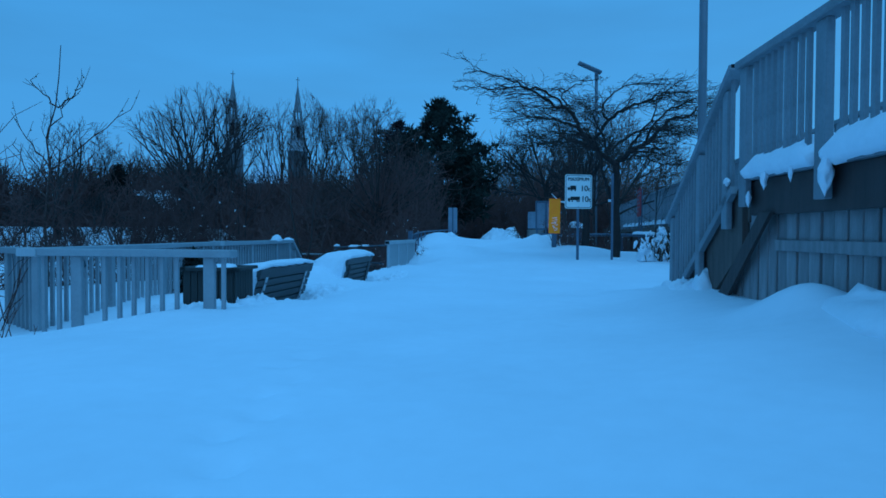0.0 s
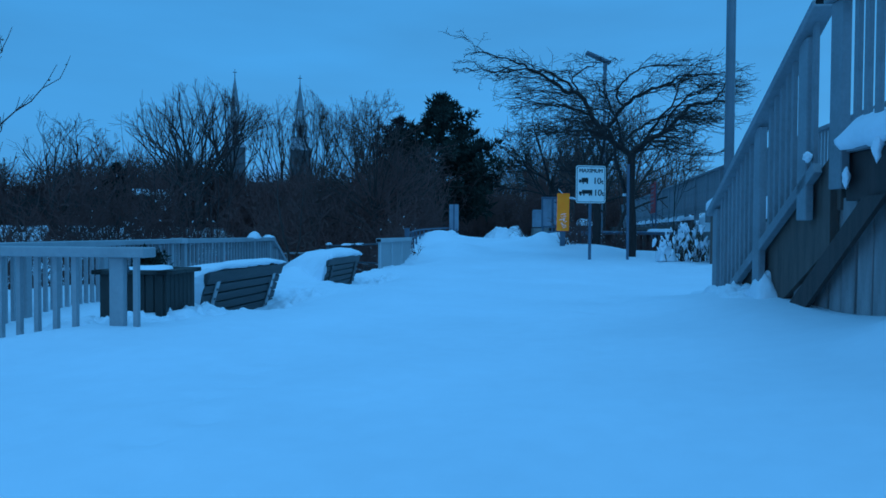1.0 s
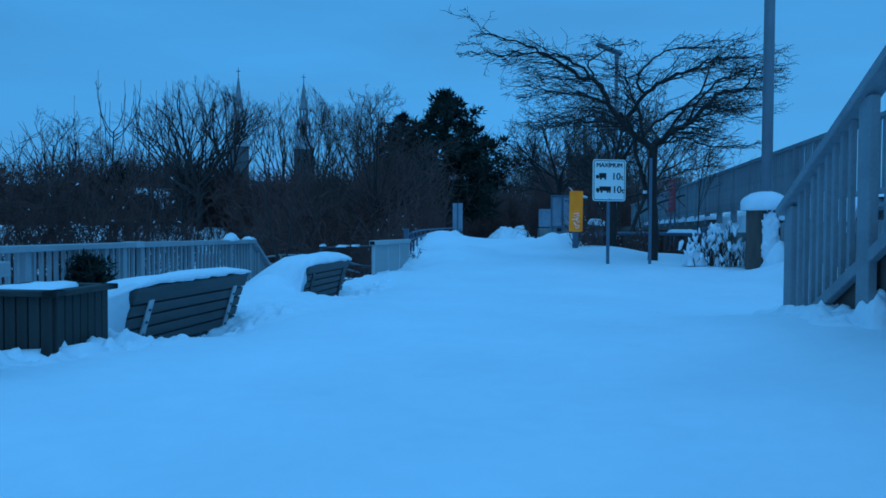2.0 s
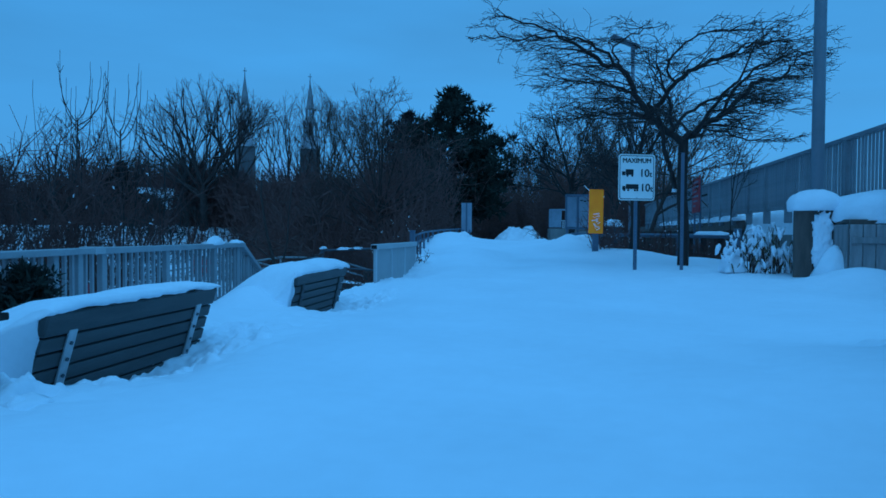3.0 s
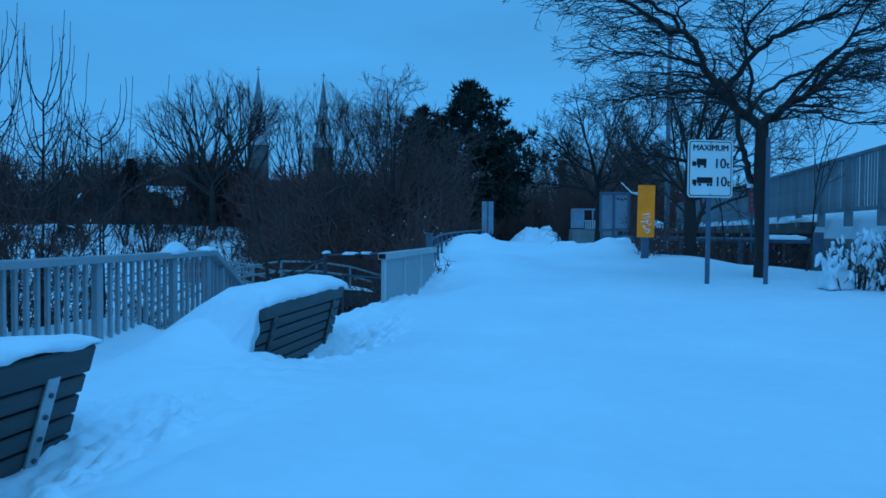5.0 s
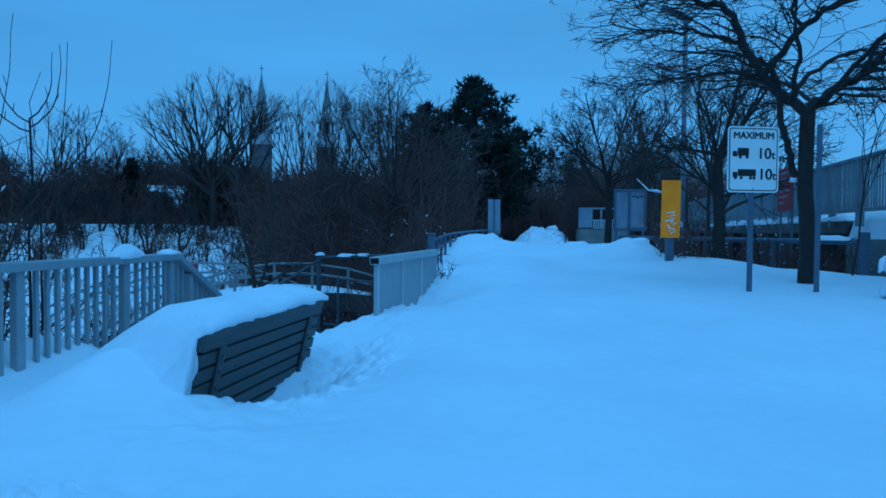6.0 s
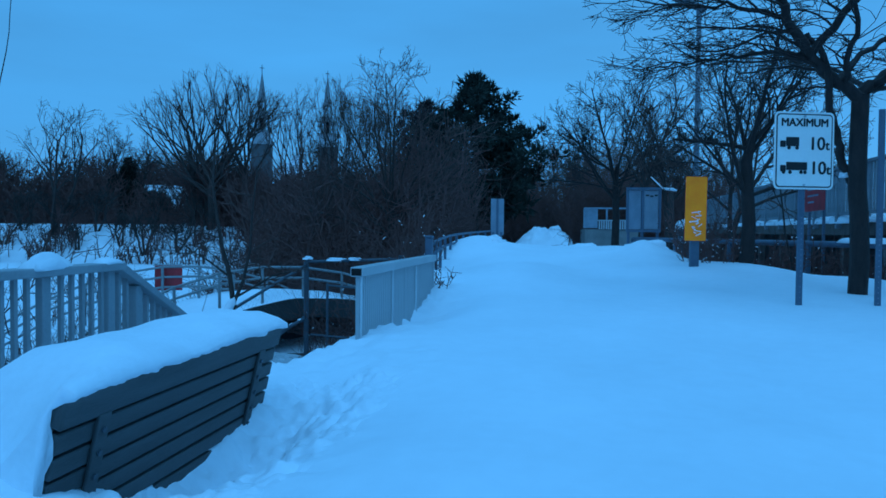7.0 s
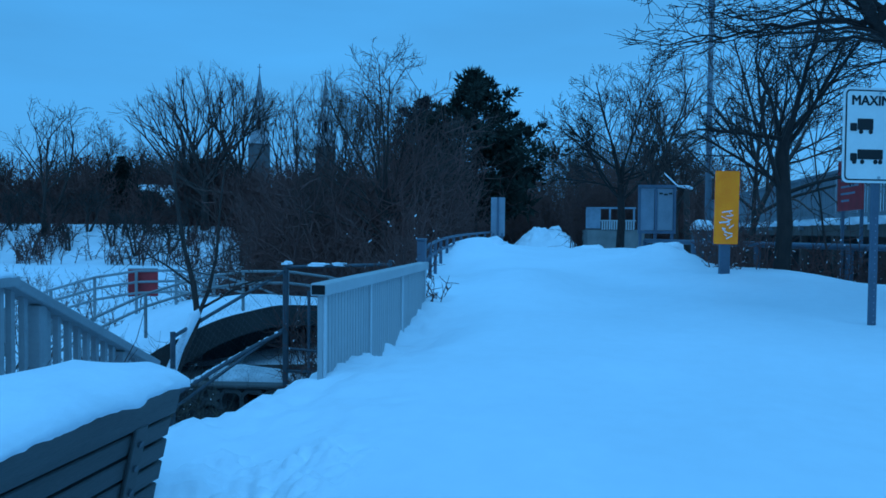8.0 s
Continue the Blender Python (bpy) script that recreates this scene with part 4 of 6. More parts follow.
parapet()
E1 = thing("guard_post", pose(-4.38, 17.25, 0.2), "stout square blue-grey guard rail post", "post")
part("shaft", box(0.10, 0.10, 1.40, 0, 0, 0.70, bevel=0.012), BLUE_METAL, E1)
part("cap", box(0.112, 0.112, 0.03, 0, 0, 1.415, bevel=0.008), BLUE_METAL, E1)
arc = [(-4.36 - 0.72 * f - 0.30 * math.sin(f * math.pi), 17.3 + 8.2 * f, 1.50 + 0.20 * f ** 0.7) for f in [k / 10 for k in range(11)]]
pipe_rail("guard_rail", arc, (0.0, -0.16), "curved thin guard rail along the bridge edge", 0.022, low=0.7, material=BLUE_METAL)
e = thing("marker_board", pose(-4.92, 25.3, 0.9, 0, 0, 8), "tall narrow grey back of a roadside marker board", "sign")
part("sign_panel", box(0.33, 0.02, 0.92, 0, 0, 1.16, bevel=0.004), FADED, e)
part("stiffener", box(0.05, 0.03, 0.92, 0.0, -0.025, 1.16, bevel=0.004), BLUE_METAL, e)
part("post", box(0.05, 0.05, 0.95, -0.1, -0.02, 0.3), BLUE_METAL, e)
part("post", box(0.05, 0.05, 0.95, 0.1, -0.02, 0.3), BLUE_METAL, e)


def far_abutment():
    e = thing("bridge_end", pose(-3.95, 45.2, 0.35, 0, 0, 8), "grey concrete bridge end with a pale slatted railing", "bridge")
    part("abutment", box(2.9, 3.0, 1.3, 1.5, 1.5, 0.85, bevel=0.05), CONCRETE, e)
    part("rail_top", box(2.5, 0.08, 0.09, 1.25, 0, 2.6, bevel=0.01), FADED, e)
    part("solid_panel", box(0.75, 0.06, 1.0, 0.36, 0, 2.05, bevel=0.01), FADED, e)
    part("post", box(0.09, 0.09, 1.0, 1.2, 0, 2.05), FADED, e)
    part("post", box(0.09, 0.09, 1.0, 2.4, 0, 2.05), FADED, e)
    sl = finish(box(0.07, 0.04, 0.45, 0, 0, 0), "slat", PALE_METAL)
    for k in range(14):
        piece("slat", sl, e, pose(0.82 + 0.12 * k, -0.05, 1.72))
    part("slat_rail", box(1.8, 0.05, 0.06, 1.6, -0.05, 1.96), PALE_METAL, e)


far_abutment()

# ---------------------------------------------------------------- the hollow beside the bridge: footbridge, fence, stair rails
BRIDGE, ALONG, ACROSS = Vector((-9.2, 22.0, 0)), Vector((0.75, 0.66, 0)), Vector((-0.66, 0.75, 0))


def bridge_point(s, w, z):
    """A point of the footbridge: s along its near edge, w across it, z up."""
    return BRIDGE + ALONG * s + ACROSS * w + Vector((0, 0, z))


def beam_top(s):
    return 0.12 - (0.115 if s < 0.55 else 0.06) * (s - 0.55) ** 2


def footbridge():
    e = thing("arched_footbridge", pose(BRIDGE.x, BRIDGE.y, 0), "low arched footbridge under snow, its side beam painted dark for shade", "footbridge")
    n = 34
    steps = [-4.6 + 8.0 * k / n for k in range(n + 1)]

    def loft(rows, closed):
        bm = bmesh.new()
        vs = [[bm.verts.new(p - BRIDGE) for p in row] for row in rows]
        for r0, r1 in zip(vs, vs[1:]):
            for i in range(len(r0) if closed else len(r0) - 1):
                j = (i + 1) % len(r0)
                bm.faces.new((r0[i], r0[j], r1[j], r1[i]))
        if closed:
            bm.faces.new(vs[0])
            bm.faces.new(vs[-1][::-1])
        return bm

    low = lambda s: beam_top(s) - 0.42 - 0.035 * (s - 0.6) ** 2
    part("side_beam", loft([[bridge_point(s, 0, low(s)), bridge_point(s, 0, beam_top(s)), bridge_point(s, 0.22, beam_top(s)), bridge_point(s, 0.22, low(s))] for s in steps], True), SHADED_CONCRETE, e, "curved side beam with shade painted in")
    part("deck_slab", loft([[bridge_point(s, 0.22, beam_top(s) - 0.26), bridge_point(s, 0.22, beam_top(s) - 0.04), bridge_point(s - 1.0, 2.3, beam_top(s) - 0.10), bridge_point(s - 1.0, 2.3, beam_top(s) - 0.32)] for s in steps], True), SHADED_CONCRETE, e)
    # Wall added to darken the arch; it stands in for the shade beneath.
    part("shade_wall", loft([[bridge_point(s, 1.7, -2.6), bridge_point(s, 1.7, beam_top(s) - 0.25), bridge_point(s, 1.9, beam_top(s) - 0.25), bridge_point(s, 1.9, -2.6)] for s in steps], True), SHADED_CONCRETE, e)
    rows = []
    for s in steps:
        row = []
        for q in range(9):
            u = q / 8
            bulge = 0.13 * math.sin(min(1, u * 1.15) * math.pi) ** 0.5 if u < 0.87 else 0.02
            row.append(bridge_point(s - 1.0 * u, 0.01 + 2.35 * u, beam_top(s) + 0.012 + bulge + 0.025 * noise.noise(Vector((s * 1.6, u * 3, 0)))))
        rows.append(row)
    part("snow_cover", loft(rows, False), SNOW, e, "smooth snow on the walkway", smooth=True)


footbridge()
far_pts = [tuple(bridge_point(-5.6 + 0.82 * k, 2.2, 0.79 - 0.09 * (-3.7 + 0.82 * k) ** 2)) for k in range(11)]
pipe_rail("footbridge_railing", far_pts, (0.0, -0.24, -0.48), "curved pale metal pipe railing of the footbridge", 0.028, low=0.95, material=RAIL_METAL, group="footbridge railings")
near_pts = [tuple(bridge_point(-5.0 + 0.92 * k, 0.1, 0.86 - 0.09 * (-4.9 + 0.92 * k) ** 2 * (1 if k < 6 else 0.8))) for k in range(9)]
pipe_rail("footbridge_railing", near_pts, (0.0, -0.24), "curved pale metal pipe railing of the footbridge", 0.028, low=0.85, material=RAIL_METAL, group="footbridge railings")

w0 = bridge_point(-2.18, 2.26, 0.0)
e = thing("warning_sign", pose(w0.x, w0.y, 0.0, 0, 0, 30), "red warning panel fixed to the footbridge railing", "sign")
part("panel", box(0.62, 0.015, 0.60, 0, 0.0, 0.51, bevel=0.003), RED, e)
part("edge_strip", box(0.62, 0.02, 0.025, 0, -0.004, 0.825), PALE_METAL, e)


def link_fence(a, b, top, low, name="chain_link_fence"):
    run = Vector((b[0] - a[0], b[1] - a[1]))
    length = run.length
    e = thing(name, pose(a[0], a[1], 0, 0, 0, math.degrees(math.atan2(-run.x, run.y))), "dark chain link fence with snow on its top rail", "fence", "chain link fences")
    n = max(1, round(length / 1.6))
    for k in range(n + 1):
        f = k / n
        part("post", tube([(0, f * length, low), (0, f * length, top[0] + (top[1] - top[0]) * f + 0.06)], 0.030, 8), DARK_METAL, e)
    part("top_rail", tube([(0, 0, top[0]), (0, length, top[1])], 0.024, 8), DARK_METAL, e)
    part("bottom_rail", tube([(0, 0, low + 0.5), (0, length, low + 0.5 + top[1] - top[0])], 0.022, 6), DARK_METAL, e)
    bm = bmesh.new()
    cell = 0.115
    for sgn in (1, -1):
        k = -int(3 / cell)
        while k * cell < length + 3:
            y0 = k * cell
            # clip to the fence's height
            h = top[0] - low
            pts = []
            for t in [i / 24 for i in range(25)]:
                z = h * t
                y = y0 + (z if sgn > 0 else h - z)
                if 0 <= y <= length:
                    pts.append((0, y, low + z + (top[1] - top[0]) * y / length))
            if len(pts) > 1:
                tube([pts[0], pts[-1]], 0.0010, 3, bm)
            k += 1
    tagged(part("mesh", bm, DARK_METAL, e), kind="stuff")
    return e


# Made-up board and post for a small red spot of unknown kind.
e = thing("red_thing", pose(-5.58, 9.82, 0.2, 0, 0, 30), "board added for an unidentified small red thing behind the railing", "sign")
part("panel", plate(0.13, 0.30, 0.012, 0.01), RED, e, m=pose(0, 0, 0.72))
part("post", box(0.03, 0.03, 0.9, 0, 0.03, 0.4), BLUE_METAL, e)
link_fence((-6.89, 18.6), (-5.2, 18.45), (1.16, 1.24), -0.9)
e = thing("fence_brace", pose(-6.5, 18.55, -0.9), "short dark steel post with cross bars", "post")
part("shaft", tube([(0, 0, 0), (0, 0, 1.72)], 0.024, 8), DARK_METAL, e)
part("cross_bar", tube([(0.0, 0, 1.68), (1.2, -0.05, 1.62)], 0.018, 8), DARK_METAL, e)
part("cross_bar", tube([(-0.3, 0, 0.85), (1.2, -0.05, 0.80)], 0.020, 8), DARK_METAL, e)
link_fence((-7.12, 16.25), (-6.92, 18.6), (0.45, 1.10), -0.9)
for i, (x, y, z, s) in enumerate(((-6.88, 18.6, 1.2, 0.07), (-6.35, 18.55, 1.19, 0.16), (-6.0, 18.52, 1.205, 0.10))):
    snow_on("rail_snow", x, y, z, s, 0.05, 0.045, -4, 150 + i, "thin snow on the fence rail", 0.6, group="snow on railings")
pipe_rail("stair_handrail", [(-6.65, 18.0, 0.28), (-6.75, 17.4, 0.16), (-7.05, 16.25, -0.20), (-7.2, 15.6, -0.42)], (0.0,), "dark sloping handrail with snow along it", 0.028, posts=False, material=DARK_METAL)
for k, f in enumerate((0.06, 0.17, 0.24, 0.36, 0.45, 0.52, 0.60, 0.68, 0.75, 0.83, 0.92)):
    p = Vector((0.0, 0.0, 0.315)).lerp(Vector((-0.40, -1.75, -0.165)), f)
    part("snow_clump", lump(0.022, 0.03 + 0.035 * (k % 3) * f + 0.03 * f, 0.014 + 0.010 * f, 500 + k, 0.5), SNOW_LUMP, bpy.data.objects["stair_handrail"], "clump of snow", m=pose(p.x, p.y, p.z - 0.004, 15, 0, -13), smooth=True)


def pierced_wall():
    e = thing("pierced_barrier", pose(-8.62, 18.78, -1.46, 0, 0, 12), "dark concrete barrier pierced by rounded openings", "barrier")

    def cell(w, h, hw, hh):
        """A block of that size with a rounded opening through it."""
        bm, n, out, inn = bmesh.new(), 16, [], []
        for i in range(n):
            a = 2 * math.pi * (i + 0.5) / n
            c, q = math.cos(a), math.sin(a)
            k = 1 / max(abs(c), abs(q))
            out.append((w / 2 * c * k, h / 2 * q * k))
            inn.append((hw / 2 * math.copysign(abs(c) ** 0.6, c), hh / 2 * math.copysign(abs(q) ** 0.6, q)))
        f = [[bm.verts.new((px, py, pz)) for px, pz in pts] for py in (-0.10, 0.10) for pts in (out, inn)]
        for i in range(n):
            j = (i + 1) % n
            bm.faces.new((f[0][i], f[0][j], f[1][j], f[1][i]))
            bm.faces.new((f[2][i], f[3][i], f[3][j], f[2][j]))
            bm.faces.new((f[1][i], f[1][j], f[3][j], f[3][i]))
            bm.faces.new((f[0][i], f[2][i], f[2][j], f[0][j]))
        return finish(bm, "block", BARRIER)

    small, large = cell(0.345, 0.19, 0.20, 0.14), cell(0.345, 0.42, 0.285, 0.29)
    for k in range(2):
        piece("block", small, e, pose(0.30 - 0.347 * k, 0, 0.57))
        piece("block", large, e, pose(0.30 - 0.347 * k, 0, 0.264))
    for k in range(5):
        piece("block", large, e, pose(0.647 + 0.347 * k, 0.0, 0.455))
    part("plinth", box(1.75, 0.20, 0.24, 1.34, 0, 0.124), BARRIER, e)
    part("top_beam", box(2.3, 0.26, 0.07, 1.1, 0, 0.70, bevel=0.02), BARRIER, e)


pierced_wall()
# Slab added over the snow to imitate the shade below the arch.
bare = part("shade_slab", box(6.6, 5.4, 0.5, bevel=0.1), SHADE_EARTH, m=pose(-7.4, 20.1, -1.37, 0, 0, 22))
tagged(bare, "near-black slab painted as the shade under the footbridge", "ground", kind="structure")
# Grey here is painted shade from the bridge above.
tagged(part("barrier_snow", lump(0.85, 0.55, 0.26, 155, 0.25), SHADED_SNOW, m=pose(-7.95, 19.66, -0.93, 0, 5, 12), smooth=True), "snow sloping behind the pierced barrier, its shade painted grey", "snow")
cul = part("culvert_wall", box(3.6, 0.4, 2.6, 0, 0, 0, bevel=0.03), SHADED_CONCRETE, m=pose(-5.1, 21.6, -0.75, 0, 0, 8))
tagged(cul, "concrete wall under the bridge edge, painted dark for shade", "wall", kind="structure")
side = part("bridge_side_wall", box(0.22, 8.2, 2.2, 0, 0, 0, bevel=0.03), SHADED_CONCRETE, m=pose(-3.98, 17.3, -0.35, 0, 0, 4.5))
tagged(side, "concrete side of the bridge approach, painted dark for shade", "wall", kind="structure")


# ---------------------------------------------------------------- trees
class Wood:
    """Collects tapered bars for one mesh."""

    def __init__(self):
        self.v, self.f = [], []

    def bar(self, pts, radii, n):
        last = None
        for i, p in enumerate(pts):
            d = pts[min(i + 1, len(pts) - 1)] - pts[max(i - 1, 0)]
            d.normalize()
            u = d.cross(Vector((0.31, 0.95, 0.1)))
            if u.length < 1e-4:
                u = Vector((1, 0, 0))
            u.normalize()
            w = d.cross(u)
            base = len(self.v)
            for k in range(n):
                a = 2 * math.pi * k / n
                q = p + u * (radii[i] * math.cos(a)) + w * (radii[i] * math.sin(a))
                self.v.append((q.x, q.y, q.z))
            if last is not None:
                for k in range(n):
                    self.f.append((last + k, last + (k + 1) % n, base + (k + 1) % n, base + k))
            last = base

    def put(self, name, material, parent, label="", smooth=True):
        me = bpy.data.meshes.new(name)
        me.from_pydata(self.v, [], self.f)
        if smooth:
            me.polygons.foreach_set("use_smooth", [True] * len(me.polygons))
        me.materials.append(material)
        ob = new(name, me)
        ob.parent = parent
        return tagged(ob, label)


def rand_dir(rng):
    return Vector((rng.uniform(-1, 1), rng.uniform(-1, 1), rng.uniform(-1, 1)))


def shoot(rng, thick, thin, p, d, length, r, level, top, kids, angle, lift, wander, shrink, flat=0.0, segs=None, rmin=0.006):
    """One limb with its side limbs. Levels below 2 go to the trunk mesh, the others to the crown mesh."""
    n = segs or (6 if level == 0 else 5 if level < 3 else 3)
    pts, d = [p.copy()], d.normalized()
    for i in range(n):
        d = d + rand_dir(rng) * wander + Vector((0, 0, lift))
        d.z *= 1 - flat
        d.normalize()
        pts.append(pts[-1] + d * (length / n))
    radii = [max(rmin * (0.7 if level == top else 1), r * (1 - 0.62 * i / n)) for i in range(n + 1)]
    (thick if level < 2 else thin).bar(pts, radii, 8 if level == 0 else 6 if level == 1 else 4 if level == 2 else 3)
    if level >= top:
        return
    for k in range(kids[level]):
        f = (0.30 + 0.70 * (k + rng.random()) / kids[level]) if level else (0.45 + 0.55 * (k + rng.random()) / kids[level])
        i = min(n - 1, int(f * n))
        q = pts[i].lerp(pts[i + 1], f * n - i)
        along = (pts[i + 1] - pts[i]).normalized()
        side = rand_dir(rng)
        side = side - along * side.dot(along)
        side.normalize()
        a = math.radians(angle[level] * rng.uniform(0.7, 1.3))
        nd = along * math.cos(a) + side * math.sin(a)
        shoot(rng, thick, thin, q, nd, length * shrink[level] * rng.uniform(0.7, 1.2) * (1.15 - 0.35 * f), max(rmin, radii[i] * 0.62), level + 1, top, kids, angle, lift, wander, shrink, flat, None, rmin)


def bare_tree(x, y, height, seed, label, trunk_r=0.22, kids=(7, 6, 6, 4), angle=(32, 38, 42, 45), lift=0.05, wander=0.14, shrink=(0.62, 0.55, 0.5, 0.45), top=4,
              trunk=0.55, rmin=0.008, lean=(0, 0), group="bare trees", name="bare_tree", z=None, bark=None, twig=None, stems=1):
    rng = random.Random(seed)
    z = ground_z(x, y) if z is None else z
    e = thing(name, pose(x, y, z - 0.15), label, "tree", group)
    thick, thin = Wood(), Wood()
    whole = stems > 1 or name == "bare_sapling"      # slim stems keep their twigs in one mesh
    for k in range(stems):
        a = 2 * math.pi * (k + rng.random() * 0.5) / max(1, stems)
        tilt = 0.0 if stems == 1 else rng.uniform(0.12, 0.4)
        d = Vector((lean[0] + tilt * math.cos(a), lean[1] + tilt * math.sin(a), 1))
        off = Vector((0, 0, 0)) if stems == 1 else Vector((0.12 * math.cos(a), 0.12 * math.sin(a), 0))
        if whole:
            thick = thin = Wood()
        shoot(rng, thick, thin, off, d, height * trunk * rng.uniform(0.9, 1.1), trunk_r, 0, top, kids, angle, lift, wander, shrink, 0, None, rmin)
        if whole:
            thick.put("stem", bark or BARK, e)
    if not whole:
        thick.put("trunk", bark or BARK, e)
        thin.put("crown", twig or TWIG, e)
    return e


def locust():
    """The spreading tree beside the weight limit sign: a low fork and layered, nearly level branches."""
    e = thing("spreading_tree", pose(0.66, 16.45, 0.9), "bare dark spreading tree with layered twisting branches", "tree")
    rng = random.Random(11)
    thick, thin = Wood(), Wood()
    V = Vector

    def limb(r0, r1, twigs, reach, *pts):
        fine, ctl = [], [V(pts[0])] + [V(p) for p in pts] + [V(pts[-1])]
        for i in range(1, len(ctl) - 2):
            for k in range(4):
                t = k / 4
                a, b, c, d = ctl[i - 1:i + 3]
                q = 0.5 * (2 * b + (c - a) * t + (2 * a - 5 * b + 4 * c - d) * t * t + (3 * b - a - 3 * c + d) * t ** 3)
                fine.append(q + rand_dir(rng) * (0.034 if twigs and i + k > 1 else 0.004))
        fine.append(ctl[-1])
        n = len(fine) - 1
        radii = [r0 + (r1 - r0) * (i / n) ** 0.95 for i in range(n + 1)]
        thick.bar(fine, radii, 8)
        for k in range(twigs):
            f = 0.12 + 0.88 * (k + rng.random()) / twigs
            i = min(n - 1, int(f * n))
            along = (fine[i + 1] - fine[i]).normalized()
            out = V((fine[i].x, fine[i].y * 0.7, 0)).normalized()
            d = along * 0.4 + out * rng.uniform(0.3, 1.0) + V((rng.uniform(-0.35, 0.35), rng.uniform(-0.9, 0.9), rng.uniform(-0.20, 0.30)))
            shoot(rng, thin, thin, fine[i], d, rng.uniform(0.6, 1.5) * reach * (1.15 - 0.5 * f), max(0.0085, radii[i] * 0.31), 2, 4, (0, 0, 5, 4), (0, 0, 46, 50), 0.012, 0.38, (0, 0, 0.46, 0.5), 0.32, 9, 0.0041)

    limb(0.098, 0.085, 0, 0, (0, 0, -0.1), (0.02, 0, 0.7), (-0.02, 0, 1.4), (-0.01, 0, 2.29))
    limb(0.068, 0.009, 26, 1.0, (-0.02, 0, 2.25), (-0.34, -0.14, 2.49), (-0.6, -0.29, 2.71), (-0.82, -0.43, 3.05), (-1.04, -0.58, 3.38), (-1.35, -0.72, 3.5), (-1.65, -0.87, 3.68), (-2.03, -1.01, 3.9), (-2.47, -1.16, 4.08), (-2.95, -1.3, 4.2))
    limb(0.030, 0.006, 14, 0.75, (-1.05, -0.6, 3.38), (-1.29, -0.88, 3.58), (-1.64, -1.06, 3.78), (-2.11, -1.24, 3.82), (-2.74, -1.42, 3.8), (-3.2, -1.6, 3.83))
    limb(0.046, 0.008, 25, 0.9, (-0.56, -0.28, 2.70), (-0.18, -0.5, 3.18), (0.23, -0.6, 3.43), (0.6, -0.7, 3.56), (0.95, -0.8, 3.66), (1.4, -0.9, 3.62))
    limb(0.026, 0.006, 11, 0.75, (-0.18, -0.5, 3.18), (-0.34, -0.65, 3.42), (-0.09, -0.8, 3.72), (0.38, -0.95, 3.85), (0.9, -1.1, 3.78))
    limb(0.070, 0.009, 27, 0.72, (-0.02, 0, 2.25), (0.24, 0.1, 2.51), (0.6, 0.2, 2.72), (0.92, 0.3, 3.0), (1.23, 0.4, 3.32), (1.62, 0.5, 3.38), (1.82, 0.6, 3.62), (1.95, 0.7, 3.88))
    limb(0.030, 0.006, 16, 0.65, (0.6, 0.2, 2.72), (0.79, 0.0, 3.12), (1.14, -0.2, 3.44), (1.5, -0.4, 3.52), (1.72, -0.6, 3.5))
    limb(0.050, 0.030, 3, 0.6, (-0.03, 0.02, 1.2), (-0.11, 0.1, 1.48), (-0.24, 0.0, 1.82), (-0.31, -0.1, 2.16), (-0.4, -0.2, 2.59), (-0.62, -0.3, 2.9))
    limb(0.022, 0.005, 11, 0.6, (0.05, 0, 2.32), (0.48, -0.2, 2.43), (0.79, -0.4, 2.25), (1.13, -0.6, 2.2), (1.5, -0.8, 2.16))
    limb(0.032, 0.006, 15, 0.85, (-0.6, -0.3, 2.70), (-1.08, -0.03, 2.79), (-1.59, 0.23, 2.80), (-2.06, 0.5, 2.82))
    limb(0.030, 0.006, 14, 0.85, (-0.83, -0.45, 3.05), (-1.28, -0.27, 3.26), (-1.79, -0.03, 3.36), (-2.4, 0.2, 3.6))
    limb(0.036, 0.006, 24, 0.85, (-0.25, -0.1, 2.44), (0.19, 0.3, 2.88), (0.72, 0.6, 3.12), (1.27, 0.9, 3.12), (1.7, 1.2, 3.05))
    limb(0.022, 0.005, 9, 0.7, (-1.05, -0.6, 3.38), (-1.18, -0.77, 3.75), (-0.83, -0.83, 3.95), (-0.38, -0.9, 4.06))
    limb(0.038, 0.006, 18, 0.9, (0.1, 0.02, 2.38), (0.42, -0.7, 2.78), (0.66, -1.4, 3.1), (0.72, -2.1, 3.4))
    limb(0.036, 0.006, 18, 0.9, (-0.2, -0.08, 2.40), (-0.3, -0.8, 2.75), (-0.5, -1.5, 3.05), (-0.62, -2.2, 3.35))
    limb(0.040, 0.006, 16, 0.9, (0.0, 0.0, 2.28), (0.1, 0.6, 2.6), (-0.2, 1.2, 2.95), (-0.6, 1.8, 3.2))
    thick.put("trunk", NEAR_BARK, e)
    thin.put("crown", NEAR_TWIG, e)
    part("snow_patch", lump(0.045, 0.06, 0.05, 3, 0.4), SNOW_LUMP, e, "patch of snow in the fork", m=pose(-0.14, 0.05, 1.42), smooth=True)


locust()

bare_tree(0.75, 19.6, 3.4, 22, "thin bare sapling beside the pipe barrier", 0.018, (4, 3, 3), (26, 40, 45), 0.05, 0.12, (0.5, 0.5, 0.5), 3, 0.8, 0.0045, z=1.0, group="bare saplings", name="bare_sapling")
bare_tree(1.55, 17.9, 2.7, 23, "thin bare sapling beside the boardwalk", 0.017, (6, 4, 3), (34, 42, 45), 0.03, 0.16, (0.42, 0.5, 0.5), 3, 0.85, 0.0045, z=0.9, group="bare saplings", name="bare_sapling")
